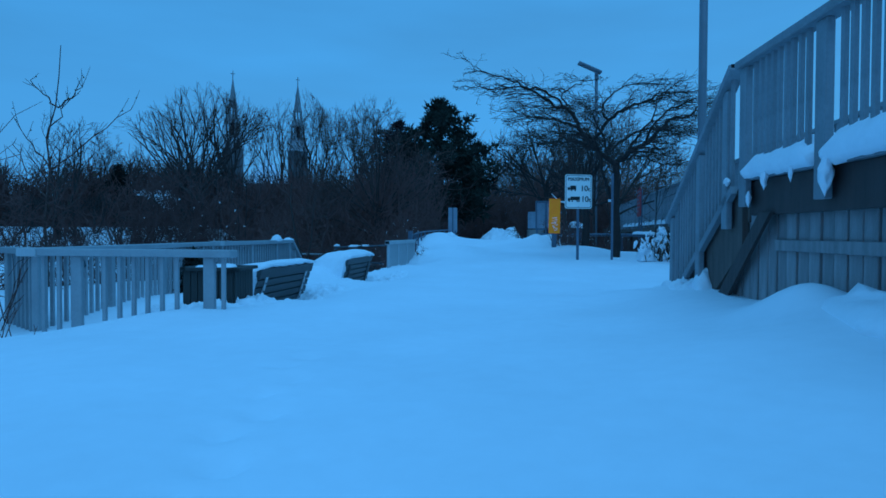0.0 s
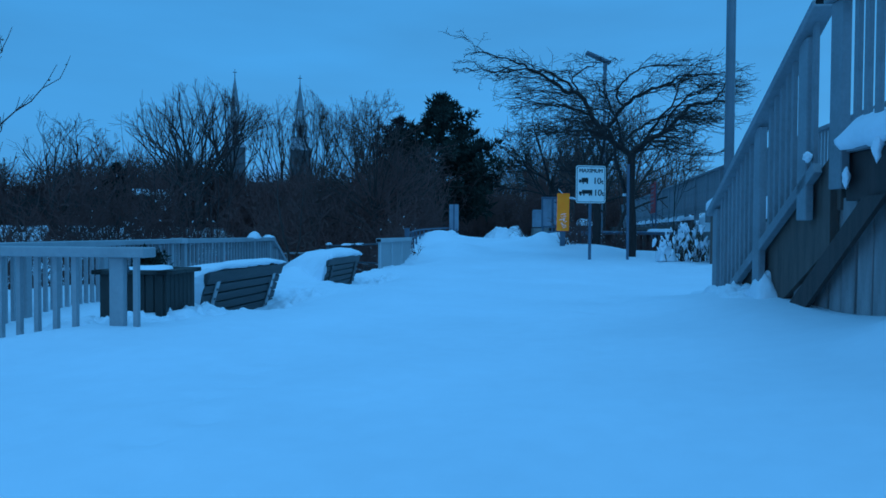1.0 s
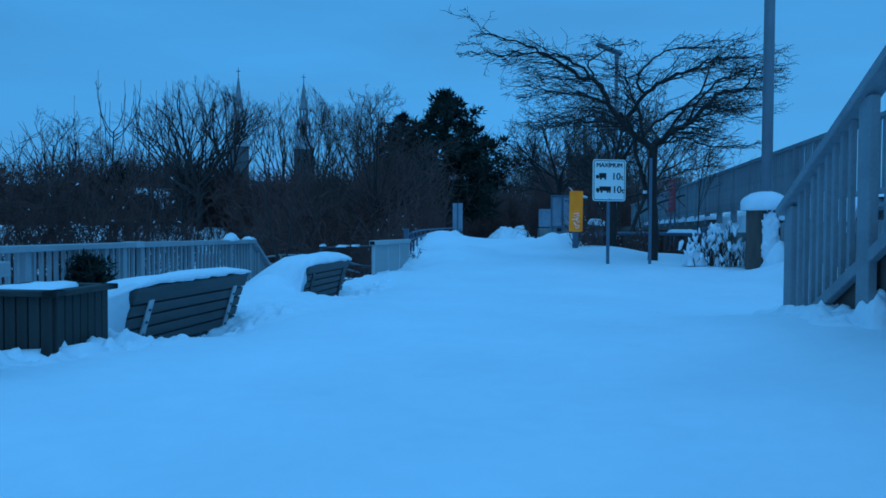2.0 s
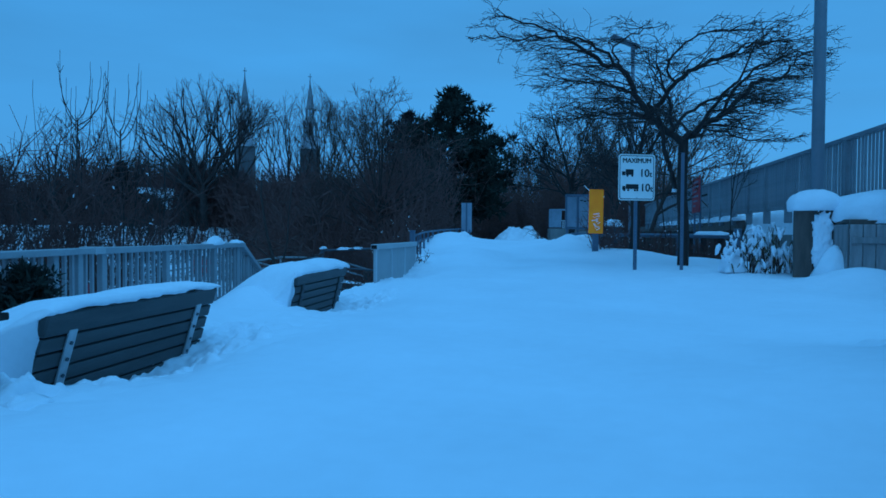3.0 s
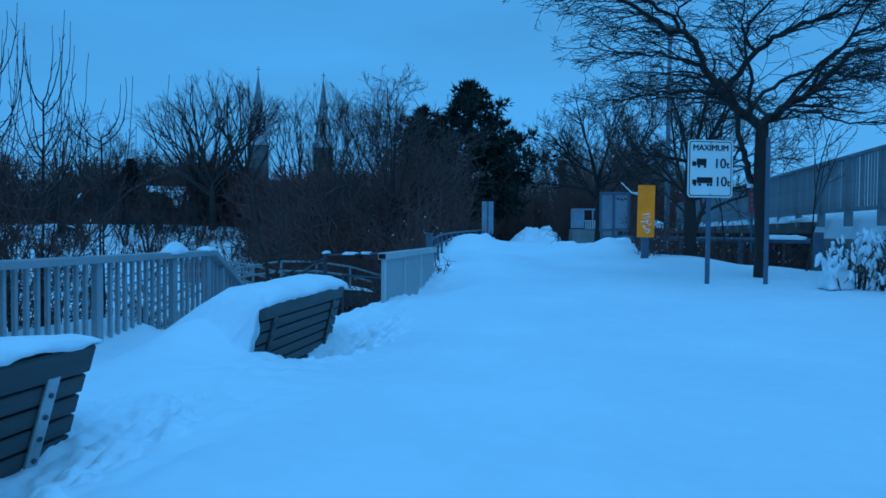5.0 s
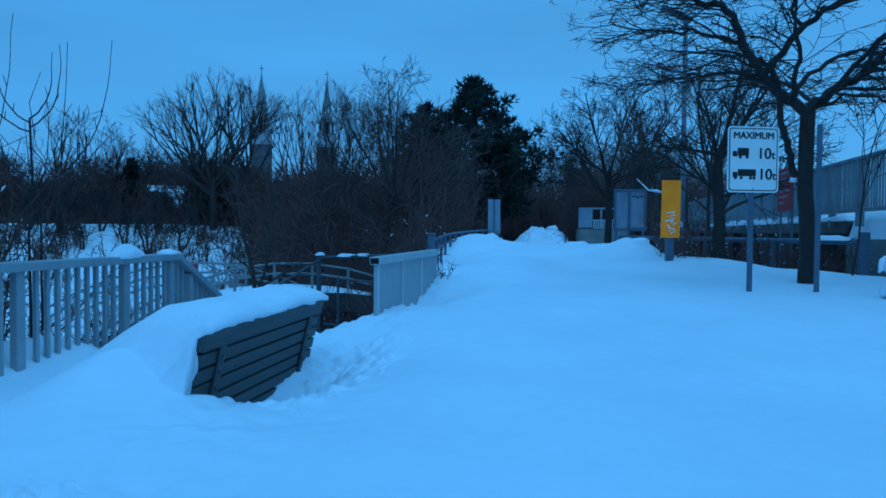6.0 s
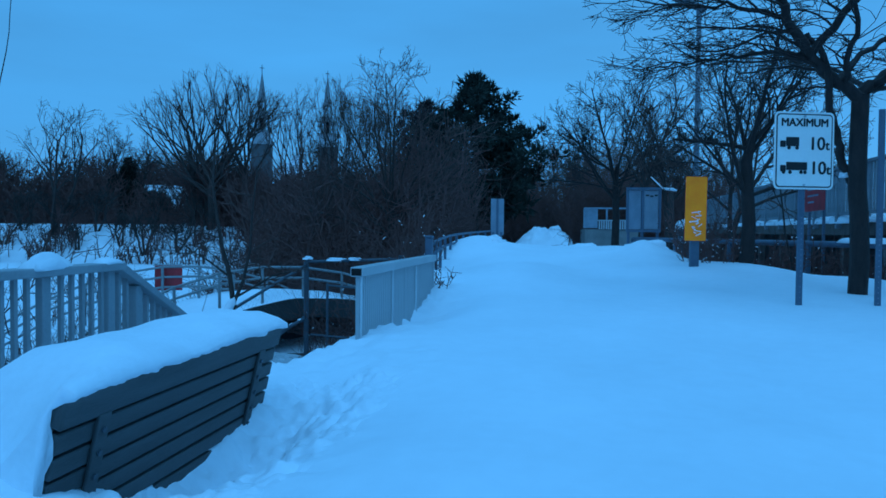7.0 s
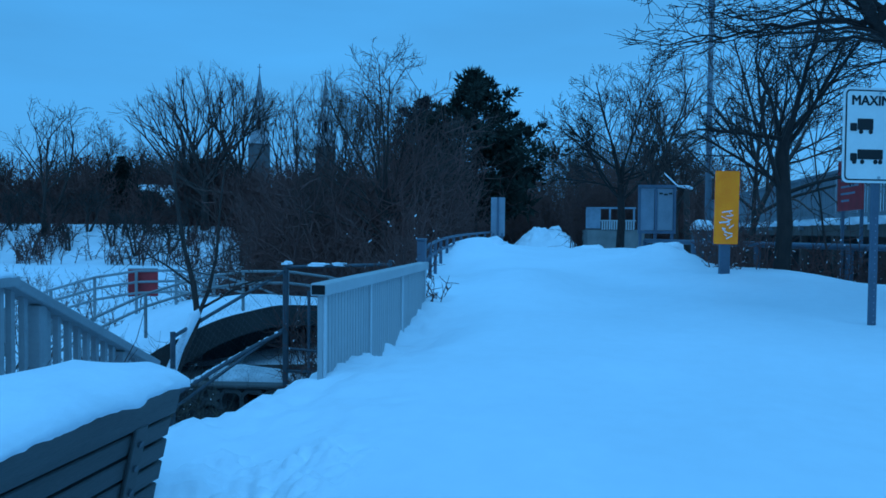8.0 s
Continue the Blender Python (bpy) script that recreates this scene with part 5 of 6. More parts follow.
bare_tree(0.15, 22.6, 4.8, 38, "slim bare tree behind the pipe barrier", 0.055, (9, 6, 5, 3), (34, 40, 44, 48), 0.05, 0.12, (0.5, 0.55, 0.5, 0.5), 4, 0.78, 0.005)
bare_tree(-1.2, 33.5, 7.4, 32, "slim bare tree beyond the notice board", 0.12, (8, 6, 5, 3), (32, 40, 44, 48), 0.05, 0.15, (0.65, 0.55, 0.5, 0.5), 4, 0.6, 0.008)
bare_tree(0.5, 26.0, 6.0, 33, "bare tree behind the pipe barrier", 0.09, (8, 7, 5, 3), (34, 40, 44, 48), 0.04, 0.17, (0.65, 0.55, 0.5, 0.5), 4, 0.6, 0.008)
bare_tree(-0.4, 34.0, 6.0, 34, "bare tree behind the notice board", 0.13, (8, 7, 5, 3), (36, 40, 44, 48), 0.04, 0.17, (0.65, 0.55, 0.5, 0.5), 4, 0.6, 0.010)
bare_tree(-6.5, 70.0, 10.5, 35, "bare tree at the far end of the path", 0.2, (8, 7, 6, 3), (34, 38, 42, 45), 0.05, 0.14, (0.62, 0.55, 0.5, 0.5), 4, 0.55, 0.02)
bare_tree(-1.0, 62.0, 10.0, 36, "bare tree at the far end of the path", 0.2, (8, 7, 6, 3), (34, 38, 42, 45), 0.05, 0.14, (0.62, 0.55, 0.5, 0.5), 4, 0.55, 0.02)
# left of the path
bare_tree(-12.5, 31.0, 6.6, 42, "bare tree in the riverside thicket", 0.10, (8, 7, 5, 4), (32, 36, 42, 46), 0.06, 0.15, (0.6, 0.52, 0.5, 0.5), 4, 0.6, 0.009)
# across the river: the tall fan-shaped trees
def fan_tree(x, y, height, width, seed, label, limbs=13, r=0.34, fork=0.22, z=None, rmin=0.017, kids=(0, 8, 7, 4), group="tall trees across the river", bark=None, twig=None):
    """A tree whose limbs fan out from a low fork into a domed crown."""
    rng = random.Random(seed)
    e = thing("bare_tree", pose(x, y, (ground_z(x, y) if z is None else z) - 0.2), label, "tree", group)
    thick, thin = Wood(), Wood()
    top = fork * height
    thick.bar([Vector((0, 0, 0)), Vector((0.05, 0, top * 0.5)), Vector((0, 0.03, top)), Vector((0.1, 0, top * 1.25))], [r * 1.2, r, r * 0.9, r * 0.5], 9)
    for k in range(limbs):
        side = -1 + 2 * (k + 0.5) / limbs + rng.uniform(-0.06, 0.06)
        depth = rng.uniform(-0.7, 0.7)
        a = math.radians(76) * side
        reach = 1 / math.sqrt((math.sin(a) / (width * 0.5)) ** 2 + (math.cos(a) / (height - top)) ** 2)
        d = Vector((math.sin(a) * 1.1, depth * 0.6, math.cos(a)))
        start = Vector((0, 0, top * rng.uniform(0.72, 1.15)))
        shoot(rng, thick, thin, start, d, reach * rng.uniform(0.68, 0.82), r * rng.uniform(0.26, 0.42), 1, 4, kids, (0, 40, 46, 48), 0.028 - 0.022 * abs(side), 0.11, (0, 0.34, 0.46, 0.52), 0, 9, rmin)
    thick.put("trunk", bark or BARK, e)
    thin.put("crown", twig or TWIG, e)
    return e


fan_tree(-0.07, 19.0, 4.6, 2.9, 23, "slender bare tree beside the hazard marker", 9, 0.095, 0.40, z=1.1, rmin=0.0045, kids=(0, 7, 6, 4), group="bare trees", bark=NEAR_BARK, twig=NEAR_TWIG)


def dome_tree(x, y, height, width, seed, label, limbs=12, r=0.34, fork=0.2, rmin=0.0145, low=78, bend=0.13):
    """A tree that forks again and again, its twigs ending together in a rounded crown."""
    rng = random.Random(seed)
    e = thing("bare_tree", pose(x, y, ground_z(x, y) - 0.2), label, "tree", "tall trees across the river")
    thick, thin = Wood(), Wood()
    top = fork * height
    tall = height - top

    def left(p, d):
        """How far the crown's uneven outline lies from p along d."""
        way, q = 0.0, p.copy()
        while way < 16:
            q = q + d * 0.45
            way += 0.45
            u = max(0.0, (q.z - top) / tall)
            rim = (0.30 + 0.70 * min(1.0, u / 0.55) ** 0.8) * (1 + 0.30 * noise.noise(Vector((q.x * 0.22, q.y * 0.22, q.z * 0.22 + seed))))
            if (q.x / (width * 0.5 * rim)) ** 2 + (q.y / (width * 0.36 * rim)) ** 2 + (u / (0.93 + 0.16 * noise.noise(Vector((q.x * 0.3, seed, q.y * 0.3))))) ** 3 > 1:
                break
        return way - 0.45

    def grow(p, d, rad, level):
        room = left(p, d) * rng.uniform(0.6, 1.28)
        if room < 0.35 or level > 6:
            return
        step = room if room < 1.9 else max(1.5, room * rng.uniform(0.26, 0.44))
        side = rand_dir(rng) * 0.07 * step
        up = (d + Vector((0, 0, bend)) * (0.5 if level else 0.15)).normalized()
        mid, end = p + d * step * 0.5 + side, p + (d + up).normalized() * step
        wood = thick if rad > 0.05 else thin
        tip = max(rmin * 0.75, rad * 0.74)
        wood.bar([p, mid, end], [rad, (rad + tip) * 0.5, tip], 6 if rad > 0.05 else 3)
        for k in range(2 + (rng.random() < 0.5)):
            q = p.lerp(mid, rng.uniform(0.3, 1.0))
            t = (up + rand_dir(rng) * 0.75).normalized()
            l = min(left(q, t), rng.uniform(0.7, 1.9))
            if l > 0.3:
                kink = q + t * l * 0.5 + rand_dir(rng) * 0.05 * l
                thin.bar([q, kink, kink + (t + Vector((0, 0, 0.25))).normalized() * l * 0.5], [rmin, rmin * 0.85, rmin * 0.6], 3)
        if step >= room:
            return
        turn = rand_dir(rng).cross(up).normalized()
        spread = rng.uniform(0.22, 0.44)
        for s in (1, -1) if rng.random() < 0.76 or level < 2 else (rng.choice((1, -1)),):
            nd = (up + turn * s * spread * rng.uniform(0.55, 1.25) + rand_dir(rng) * 0.06).normalized()
            grow(end, nd, max(rmin, rad * rng.uniform(0.56, 0.76)), level + 1)

    thick.bar([Vector((0, 0, 0)), Vector((0.06, 0, top * 0.5)), Vector((0, 0.03, top)), Vector((0.08, 0, top * 1.3))], [r * 1.25, r, r * 0.9, r * 0.5], 9)
    for k in range(limbs):
        f = -1 + 2 * (k + 0.5) / limbs + rng.uniform(-0.05, 0.05)
        a = math.radians(low) * f
        d = Vector((math.sin(a), rng.uniform(-0.4, 0.4), math.cos(a))).normalized()
        grow(Vector((0, 0, top * rng.uniform(0.85, 1.25))), d, r * rng.uniform(0.30, 0.46), 0)
    thick.put("trunk", BARK, e)
    thin.put("crown", TWIG, e)
    return e


dome_tree(-41.8, 68, 16.4, 20.0, 51, "broad bare tree with fanning limbs across the river", 17, 0.38, fork=0.24, low=60)
dome_tree(-38.6, 69, 16.6, 8.5, 56, "upright bare tree with straight limbs across the river", 8, low=46, fork=0.3)
dome_tree(-44.6, 69, 15.0, 11.0, 57, "upright bare tree with straight limbs across the river", 8, low=60, fork=0.3)
dome_tree(-36.0, 76, 18.8, 10.5, 52, "tall bare fan-shaped tree across the river", 11, low=50)
dome_tree(-34.0, 81, 18.0, 11.0, 58, "tall bare fan-shaped tree across the river", 10, low=55)
dome_tree(-31.6, 76, 18.8, 11.0, 53, "tall bare fan-shaped tree across the river", 11, low=50)
dome_tree(-27.3, 77, 18.2, 13.0, 54, "tall bare fan-shaped tree across the river", 11, low=52)
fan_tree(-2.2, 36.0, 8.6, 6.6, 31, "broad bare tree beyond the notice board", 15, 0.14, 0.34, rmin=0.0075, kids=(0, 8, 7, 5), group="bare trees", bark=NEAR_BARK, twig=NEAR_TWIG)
fan_tree(-8.75, 28.0, 8.1, 7.0, 41, "tall bare tree in the riverside thicket", 17, 0.12, 0.3, rmin=0.006, kids=(0, 8, 6, 5), group="bare trees")
for i, (x, y, h, s) in enumerate(((-22, 64, 10, 55), (-62.5, 78, 10.8, 61), (-59.5, 80, 8.6, 63), (-74, 72, 7.6, 64), (-80, 80, 8.5, 65), (-54, 82, 8.5, 66))):
    bare_tree(x, y, h, s, "bare tree on the far river bank", 0.14, (9, 6, 5, 3), (28, 36, 42, 45), 0.07, 0.13, (0.5, 0.55, 0.5, 0.5), 4, 0.8, 0.014, group="trees on the far bank")
bare_tree(-55.6, 62.5, 11.0, 67, "sparse dead tree with several leaning stems on the far bank", 0.16, (6, 5, 4, 3), (30, 40, 45, 48), 0.05, 0.14, (0.45, 0.5, 0.5, 0.5), 3, 0.85, 0.018, group="trees on the far bank", stems=3)
for k, (bx, sx) in enumerate(((-0.66, 63), (-0.63, 66), (-0.60, 61), (-0.575, 65), (-0.55, 62), (-0.52, 66), (-0.485, 63), (-0.45, 61), (-0.43, 66), (-0.40, 62), (-0.37, 64))):
    ux, uy = -2.017 - 0.257 * sx + 0.966 * bx * sx, 9.36 + 0.966 * sx + 0.257 * bx * sx
    bare_tree(ux, uy, 4.6 + 1.1 * math.sin(k * 2.7), 400 + k, "low crooked bare tree on the snowy far bank", 0.13, (6, 5, 4), (40, 44, 48), 0.05, 0.2, (0.6, 0.55, 0.5), 3, 0.6, 0.02, group="trees on the far bank", stems=2 + k % 2)
# the near saplings
def candelabra(x, y, fork, tip, seed, label, low=0.3, arms=4):
    """A sapling of few stems: each bends outwards at a fork and then grows straight up."""
    rng = random.Random(seed)
    e = thing("bare_sapling", pose(x, y, low), label, "tree", "bare saplings")

    def arm(p, a, out, rise, r):
        w = Wood()
        side = Vector((math.cos(a), 0.5 * math.sin(a), 0))
        curl, sway = rng.uniform(2.0, 3.2), rng.uniform(-0.05, 0.06)
        pts = [p + side * (out * (1 - (1 - f) ** curl) + sway * f * f) + Vector((0, 0, rise * (0.35 * f + 0.65 * f ** 1.5))) + rand_dir(rng) * 0.005 for f in [k / 12 for k in range(13)]]
        w.bar(pts, [max(0.0022, r * (1 - 0.72 * k / 12)) for k in range(13)], 5)
        for k in range(2):
            q = pts[rng.randint(2, 9)]
            d = side * rng.uniform(-0.5, 0.6) + Vector((0, rng.uniform(-0.3, 0.3), 0.8))
            w.bar([q, q + d * 0.04, q + d * rng.uniform(0.05, 0.12)], [0.004, 0.0035, 0.0025], 3)
        w.put("stem", NEAR_TWIG, e)

    h, t = fork - low, tip - low
    w = Wood()
    base = Vector((rng.uniform(-0.05, 0.05), 0, -0.4))
    mid = [base.lerp(Vector((0, 0, h)), k / 6) + rand_dir(rng) * 0.018 for k in range(6)] + [Vector((0, 0, h))]
    w.bar(mid, [0.013, 0.012, 0.011, 0.010, 0.009, 0.008, 0.0075], 6)
    w.put("trunk", NEAR_TWIG, e)
    for k in range(arms):
        a = math.pi * (k % 2) + rng.uniform(-0.7, 0.7)
        arm(Vector((0, 0, h - 0.03 * k)), a, rng.uniform(0.10, 0.40), (t - h) * rng.uniform(0.72, 1.0), 0.0062)
    for k in range(3):
        z = h * rng.uniform(0.45, 0.85)
        arm(Vector((0, 0, z)), math.pi * (k % 2) + rng.uniform(-0.6, 0.6), rng.uniform(0.25, 0.60), (t - z) * rng.uniform(0.5, 0.95), 0.006)


candelabra(-6.22, 10.45, 2.80, 3.62, 71, "upright bare sapling behind the river railing", arms=5)
candelabra(-6.10, 10.97, 2.75, 3.62, 72, "upright bare sapling behind the river railing", arms=5)
candelabra(-5.62, 11.10, 2.44, 3.05, 76, "upright bare sapling behind the river railing")
candelabra(-6.48, 10.80, 2.45, 3.50, 78, "upright bare sapling behind the river railing", arms=5)
candelabra(-5.86, 10.72, 2.30, 3.30, 79, "upright bare sapling behind the river railing", arms=4)
candelabra(-6.05, 11.6, 2.0, 2.75, 77, "upright bare sapling behind the river railing", arms=3)


def leafy_sapling():
    """A slim sapling with rising side shoots that still hold a few dry leaves."""
    e = thing("bare_sapling", pose(-6.02, 7.2, 0.2), "slim bare sapling holding a few dry leaves", "tree", "bare saplings")
    rng = random.Random(74)
    wood, leaf = Wood(), Wood()
    stem = [Vector((0.03 * math.sin(k * 1.3), 0.02 * math.cos(k * 2.1), 0.35 * k)) + Vector((0.02 * k if k > 7 else 0, 0, 0)) for k in range(11)]
    wood.bar(stem, [0.020 - 0.0016 * k for k in range(11)], 6)
    for i, dx, rise, reach in ((6, 1, 0.62, 1.05), (8, 1, 0.62, 0.42), (8, -1, 1.0, 0.30), (7, 1, 1.5, 0.32), (6, -1, 1.2, 0.45), (5, 1, 1.3, 0.5), (5, -1, 1.5, 0.42), (4, 1, 0.9, 0.6)):
        p = stem[i]
        pts = [p + Vector((dx * reach * f, rng.uniform(-0.05, 0.05), reach * rise * f * (0.8 + 0.2 * f))) + rand_dir(rng) * 0.012 for f in [k / 7 for k in range(8)]]
        wood.bar(pts, [0.010 - 0.0009 * k for k in range(8)], 5)
        for k in range(6):
            q = pts[rng.randint(2, 7)]
            d = Vector((dx * rng.uniform(-0.2, 0.9), rng.uniform(-0.4, 0.4), rng.uniform(0.1, 1.0))).normalized()
            l = rng.uniform(0.08, 0.26)
            wood.bar([q, q + d * l * 0.5, q + d * l + Vector((0, 0, 0.02))], [0.004, 0.0035, 0.0025], 3)
            if rng.random() < 0.55:
                c, u = q + d * l * rng.uniform(0.3, 1), rand_dir(rng).normalized() * rng.uniform(0.016, 0.03)
                v = u.cross(rand_dir(rng)).normalized() * 0.012
                b = len(leaf.v)
                leaf.v.extend([tuple(c), tuple(c + u * 0.5 + v), tuple(c + u), tuple(c + u * 0.5 - v)])
                leaf.f.append((b, b + 1, b + 2, b + 3))
    wood.put("stem", TWIG, e)
    tagged(leaf.put("leaves", DRY_LEAF, e, "withered brown leaves", smooth=False), kind="stuff")


leafy_sapling()


def leaning_tree():
    e = thing("leaning_tree", pose(-7.27, 16.4, -0.36), "small crooked bare tree with snow along its leaning trunk", "tree")
    rng = random.Random(75)
    thick, thin = Wood(), Wood()
    V = Vector
    lower = [V((-0.06, 0, -0.3)), V((0.0, 0.03, 0.2)), V((0.12, 0.1, 0.6)), V((0.25, 0.2, 1.0))]
    thick.bar(lower, [0.062, 0.056, 0.05, 0.045], 8)
    for pts, r in (([(0.25, 0.2, 1.0), (0.17, 0.2, 1.40), (0.06, 0.2, 1.8), (-0.02, 0.2, 2.2), (-0.10, 0.25, 2.7), (-0.12, 0.3, 3.2)], 0.038),
                   ([(0.25, 0.2, 1.0), (0.36, 0.25, 1.35), (0.42, 0.3, 1.75), (0.44, 0.35, 2.3), (0.5, 0.4, 2.9)], 0.028),
                   ([(0.2, 0.2, 1.05), (0.48, 0.3, 1.22), (0.75, 0.4, 1.42), (1.1, 0.5, 1.5)], 0.020),
                   ([(0.17, 0.2, 1.40), (-0.1, 0.1, 1.6), (-0.35, 0.1, 1.72), (-0.6, 0.1, 1.95)], 0.016)):
        pts = [V(p) + rand_dir(rng) * 0.02 for p in pts]
        n = len(pts)
        thick.bar(pts, [r * (1 - 0.7 * k / (n - 1)) for k in range(n)], 6)
        for k in range(9):
            i = rng.randint(1, n - 2)
            q = pts[i].lerp(pts[i + 1], rng.random())
            d = V((rng.uniform(-1, 1), rng.uniform(-0.8, 0.8), rng.uniform(-0.2, 0.9)))
            shoot(rng, thin, thin, q, d, rng.uniform(0.35, 0.8), 0.010, 2, 3, (0, 0, 4), (0, 0, 44), 0.02, 0.25, (0, 0, 0.5), 0, None, 0.004)
    thick.put("trunk", BARK, e)
    thin.put("crown", TWIG, e)
    strip = tube([lower[0] + V((-0.03, -0.05, 0.15)), lower[1] + V((-0.03, -0.03, 0.05)), lower[2] + V((-0.03, -0.03, 0.04)), lower[3] + V((-0.02, -0.03, 0.03)), lower[3] + V((0.02, 0, 0.1))], [0.04, 0.085, 0.062, 0.066, 0.02], 7)
    part("snow_strip", strip, SNOW_LUMP, e, "snow along the trunk", smooth=True)


leaning_tree()


def thicket(name, x0, x1, y0, y1, count, height, seed, label, stem=0.018, twig=0.011, material=None, inside=None, per=14, flecks=0.0):
    """Dense leafless scrub: many fine stems with side twigs."""
    rng = random.Random(seed)
    w = Wood()
    dots, snow = random.Random(seed + 500), Wood()
    for k in range(count):
        x, y = rng.uniform(x0, x1), rng.uniform(y0, y1)
        if inside and not inside(x, y):
            continue
        z = ground_z(x, y) - 0.1
        h = height * rng.uniform(0.45, 1.1)
        d = Vector((rng.uniform(-0.35, 0.35), rng.uniform(-0.35, 0.35), 1))
        pts = [Vector((x, y, z))]
        for i in range(4):
            d = (d + rand_dir(rng) * 0.22).normalized()
            pts.append(pts[-1] + d * (h / 4))
        w.bar(pts, [stem, stem * 0.85, stem * 0.7, stem * 0.5, stem * 0.3], 3)
        for t in range(per):
            f = rng.uniform(0.12, 1)
            i = min(3, int(f * 4))
            p = pts[i].lerp(pts[i + 1], f * 4 - i)
            td = (d * 0.7 + rand_dir(rng)).normalized()
            l = h * rng.uniform(0.12, 0.34)
            mid = p + td * l * 0.5
            w.bar([p, mid, mid + (td + rand_dir(rng) * 0.5 + Vector((0, 0, 0.2))).normalized() * l * 0.5], [twig, twig * 0.8, twig * 0.5], 3)
            if dots.random() < flecks:
                u = td * dots.uniform(0.008, 0.03)
                snow.bar([mid - u, mid + Vector((0, 0, twig)), mid + u], [0.002, dots.uniform(0.004, 0.010), 0.002], 5)
    if flecks:
        tagged(snow.put("snow_flecks", SNOW_LUMP, None), "flecks of snow caught on bare twigs", "snow", kind="stuff")
    ob = w.put(name, material or THICKET, None)
    return tagged(ob, label, "bushes", kind="stuff")


river_s = lambda x, y: (x + 2.017) * -0.257 + (y - 9.36) * 0.966
bearing = lambda x, y: ((x + 2.017) * 0.966 + (y - 9.36) * 0.257) / river_s(x, y)
left_of_path = lambda x, y: x < -6.8 - 0.16 * (y - 26)
thicket("riverside_thicket", -24, -6.0, 25, 48, 1500, 4.6, 81, "dense dark leafless thicket beside the path", 0.03, 0.016, inside=lambda x, y: left_of_path(x, y) and x > -12 - 0.55 * (y - 26))
thicket("path_end_thicket", -30, 12, 90, 108, 800, 13.0, 82, "dark leafless woods at the far end of the path", 0.06, 0.035, per=11)
thicket("far_bank_thicket", -120, -18, 42, 92, 9500, 4.8, 83, "dark leafless bushes along the far river bank", 0.06, 0.042, inside=lambda x, y: 72 < river_s(x, y) < 84 and not -0.505 < bearing(x, y) < -0.34, per=9)
thicket("far_woods", -150, -30, 40, 116, 5600, 9.0, 92, "dark leafless woods behind the far bank", 0.10, 0.06, inside=lambda x, y: 88 < river_s(x, y) < 104 and bearing(x, y) < -0.30, per=10)
thicket("house_woods", -90, -28, 70, 118, 9000, 9.5, 104, "dark leafless woods behind the far houses", 0.10, 0.06, inside=lambda x, y: 97 < river_s(x, y) < 108 and -0.54 < bearing(x, y) < -0.30, per=11)
thicket("house_brush", -75, -25, 60, 95, 2800, 4.6, 105, "leafless bushes in front of the far houses", 0.06, 0.04, inside=lambda x, y: 74 < river_s(x, y) < 81 and -0.505 < bearing(x, y) < -0.34, per=12)
thicket("path_side_thicket", -20, 5, 76, 88, 900, 6.2, 97, "dark leafless bushes behind the heap of snow", 0.05, 0.028, per=12)
thicket("far_hedge", -110, -50, 40, 90, 6000, 6.6, 101, "dense dark leafless hedge on the far bank", 0.08, 0.05, inside=lambda x, y: 73 < river_s(x, y) < 79 and bearing(x, y) < -0.5, per=11)
thicket("bank_scrub", -100, -24, 36, 76, 8500, 3.0, 84, "clumps of leafless scrub on the snowy far bank", 0.05, 0.03, inside=lambda x, y: 56 < river_s(x, y) < 71 and noise.noise(Vector((x * 0.3, y * 0.3, 4))) > 0.10, per=11)
thicket("river_scrub", -34, -10, 24, 40, 900, 1.3, 93, "clumps of leafless scrub along the frozen river", 0.014, 0.009, inside=lambda x, y: noise.noise(Vector((x * 0.4, y * 0.4, 8))) > 0.08 and river_s(x, y) > 9, per=9)
thicket("tree_foot_thicket", -52, -14, 60, 74, 3000, 7.0, 85, "dark undergrowth below the tall trees", 0.06, 0.03, inside=lambda x, y: bearing(x, y) > (-0.385 if river_s(x, y) > 68 else -0.29))
thicket("bank_thicket", -15, -7.5, 26.5, 33.5, 750, 2.3, 102, "dark leafless bushes on the near river bank", 0.018, 0.011, inside=lambda x, y: bearing(x, y) > -0.31, per=14)
thicket("right_thicket", -5.0, 4.5, 47, 60, 800, 5.6, 86, "dark leafless bushes behind the notice board", 0.025, 0.014)
thicket("hollow_brush", -8.6, -6.0, 13.2, 16.5, 70, 1.5, 87, "tangled bare brush in the hollow beside the bridge", 0.008, 0.004, PALE_TWIG, flecks=0.1)
thicket("railing_brush", -7.8, -5.9, 5.6, 12.4, 380, 1.6, 88, "snowy bare brush behind the river railing", 0.010, 0.005)
thicket("fence_foot_brush", -6.7, -5.75, 8.6, 13.6, 480, 1.75, 96, "snowy dead brush along the foot of the railing", 0.007, 0.0045, per=12, flecks=0.05)
thicket("hollow_thicket", -13.5, -7.0, 23.6, 27, 420, 2.3, 98, "dark leafless bushes beyond the footbridge", 0.016, 0.010, per=14, inside=lambda x, y: bearing(x, y) > -0.36)
thicket("parapet_brush", -5.6, -4.5, 15.2, 18.0, 80, 1.0, 89, "tangled bare brush behind the parapet", 0.009, 0.005, flecks=0.12)
thicket("panel_tuft", -4.0, -3.70, 15.5, 15.85, 12, 0.34, 95, "small tuft of dead stems at the parapet end", 0.007, 0.005, per=8, flecks=0.1)
thicket("corner_twigs", -5.3, -4.75, 4.6, 5.6, 26, 1.9, 99, "thin dead stems beside the railing corner", 0.007, 0.004, per=9)
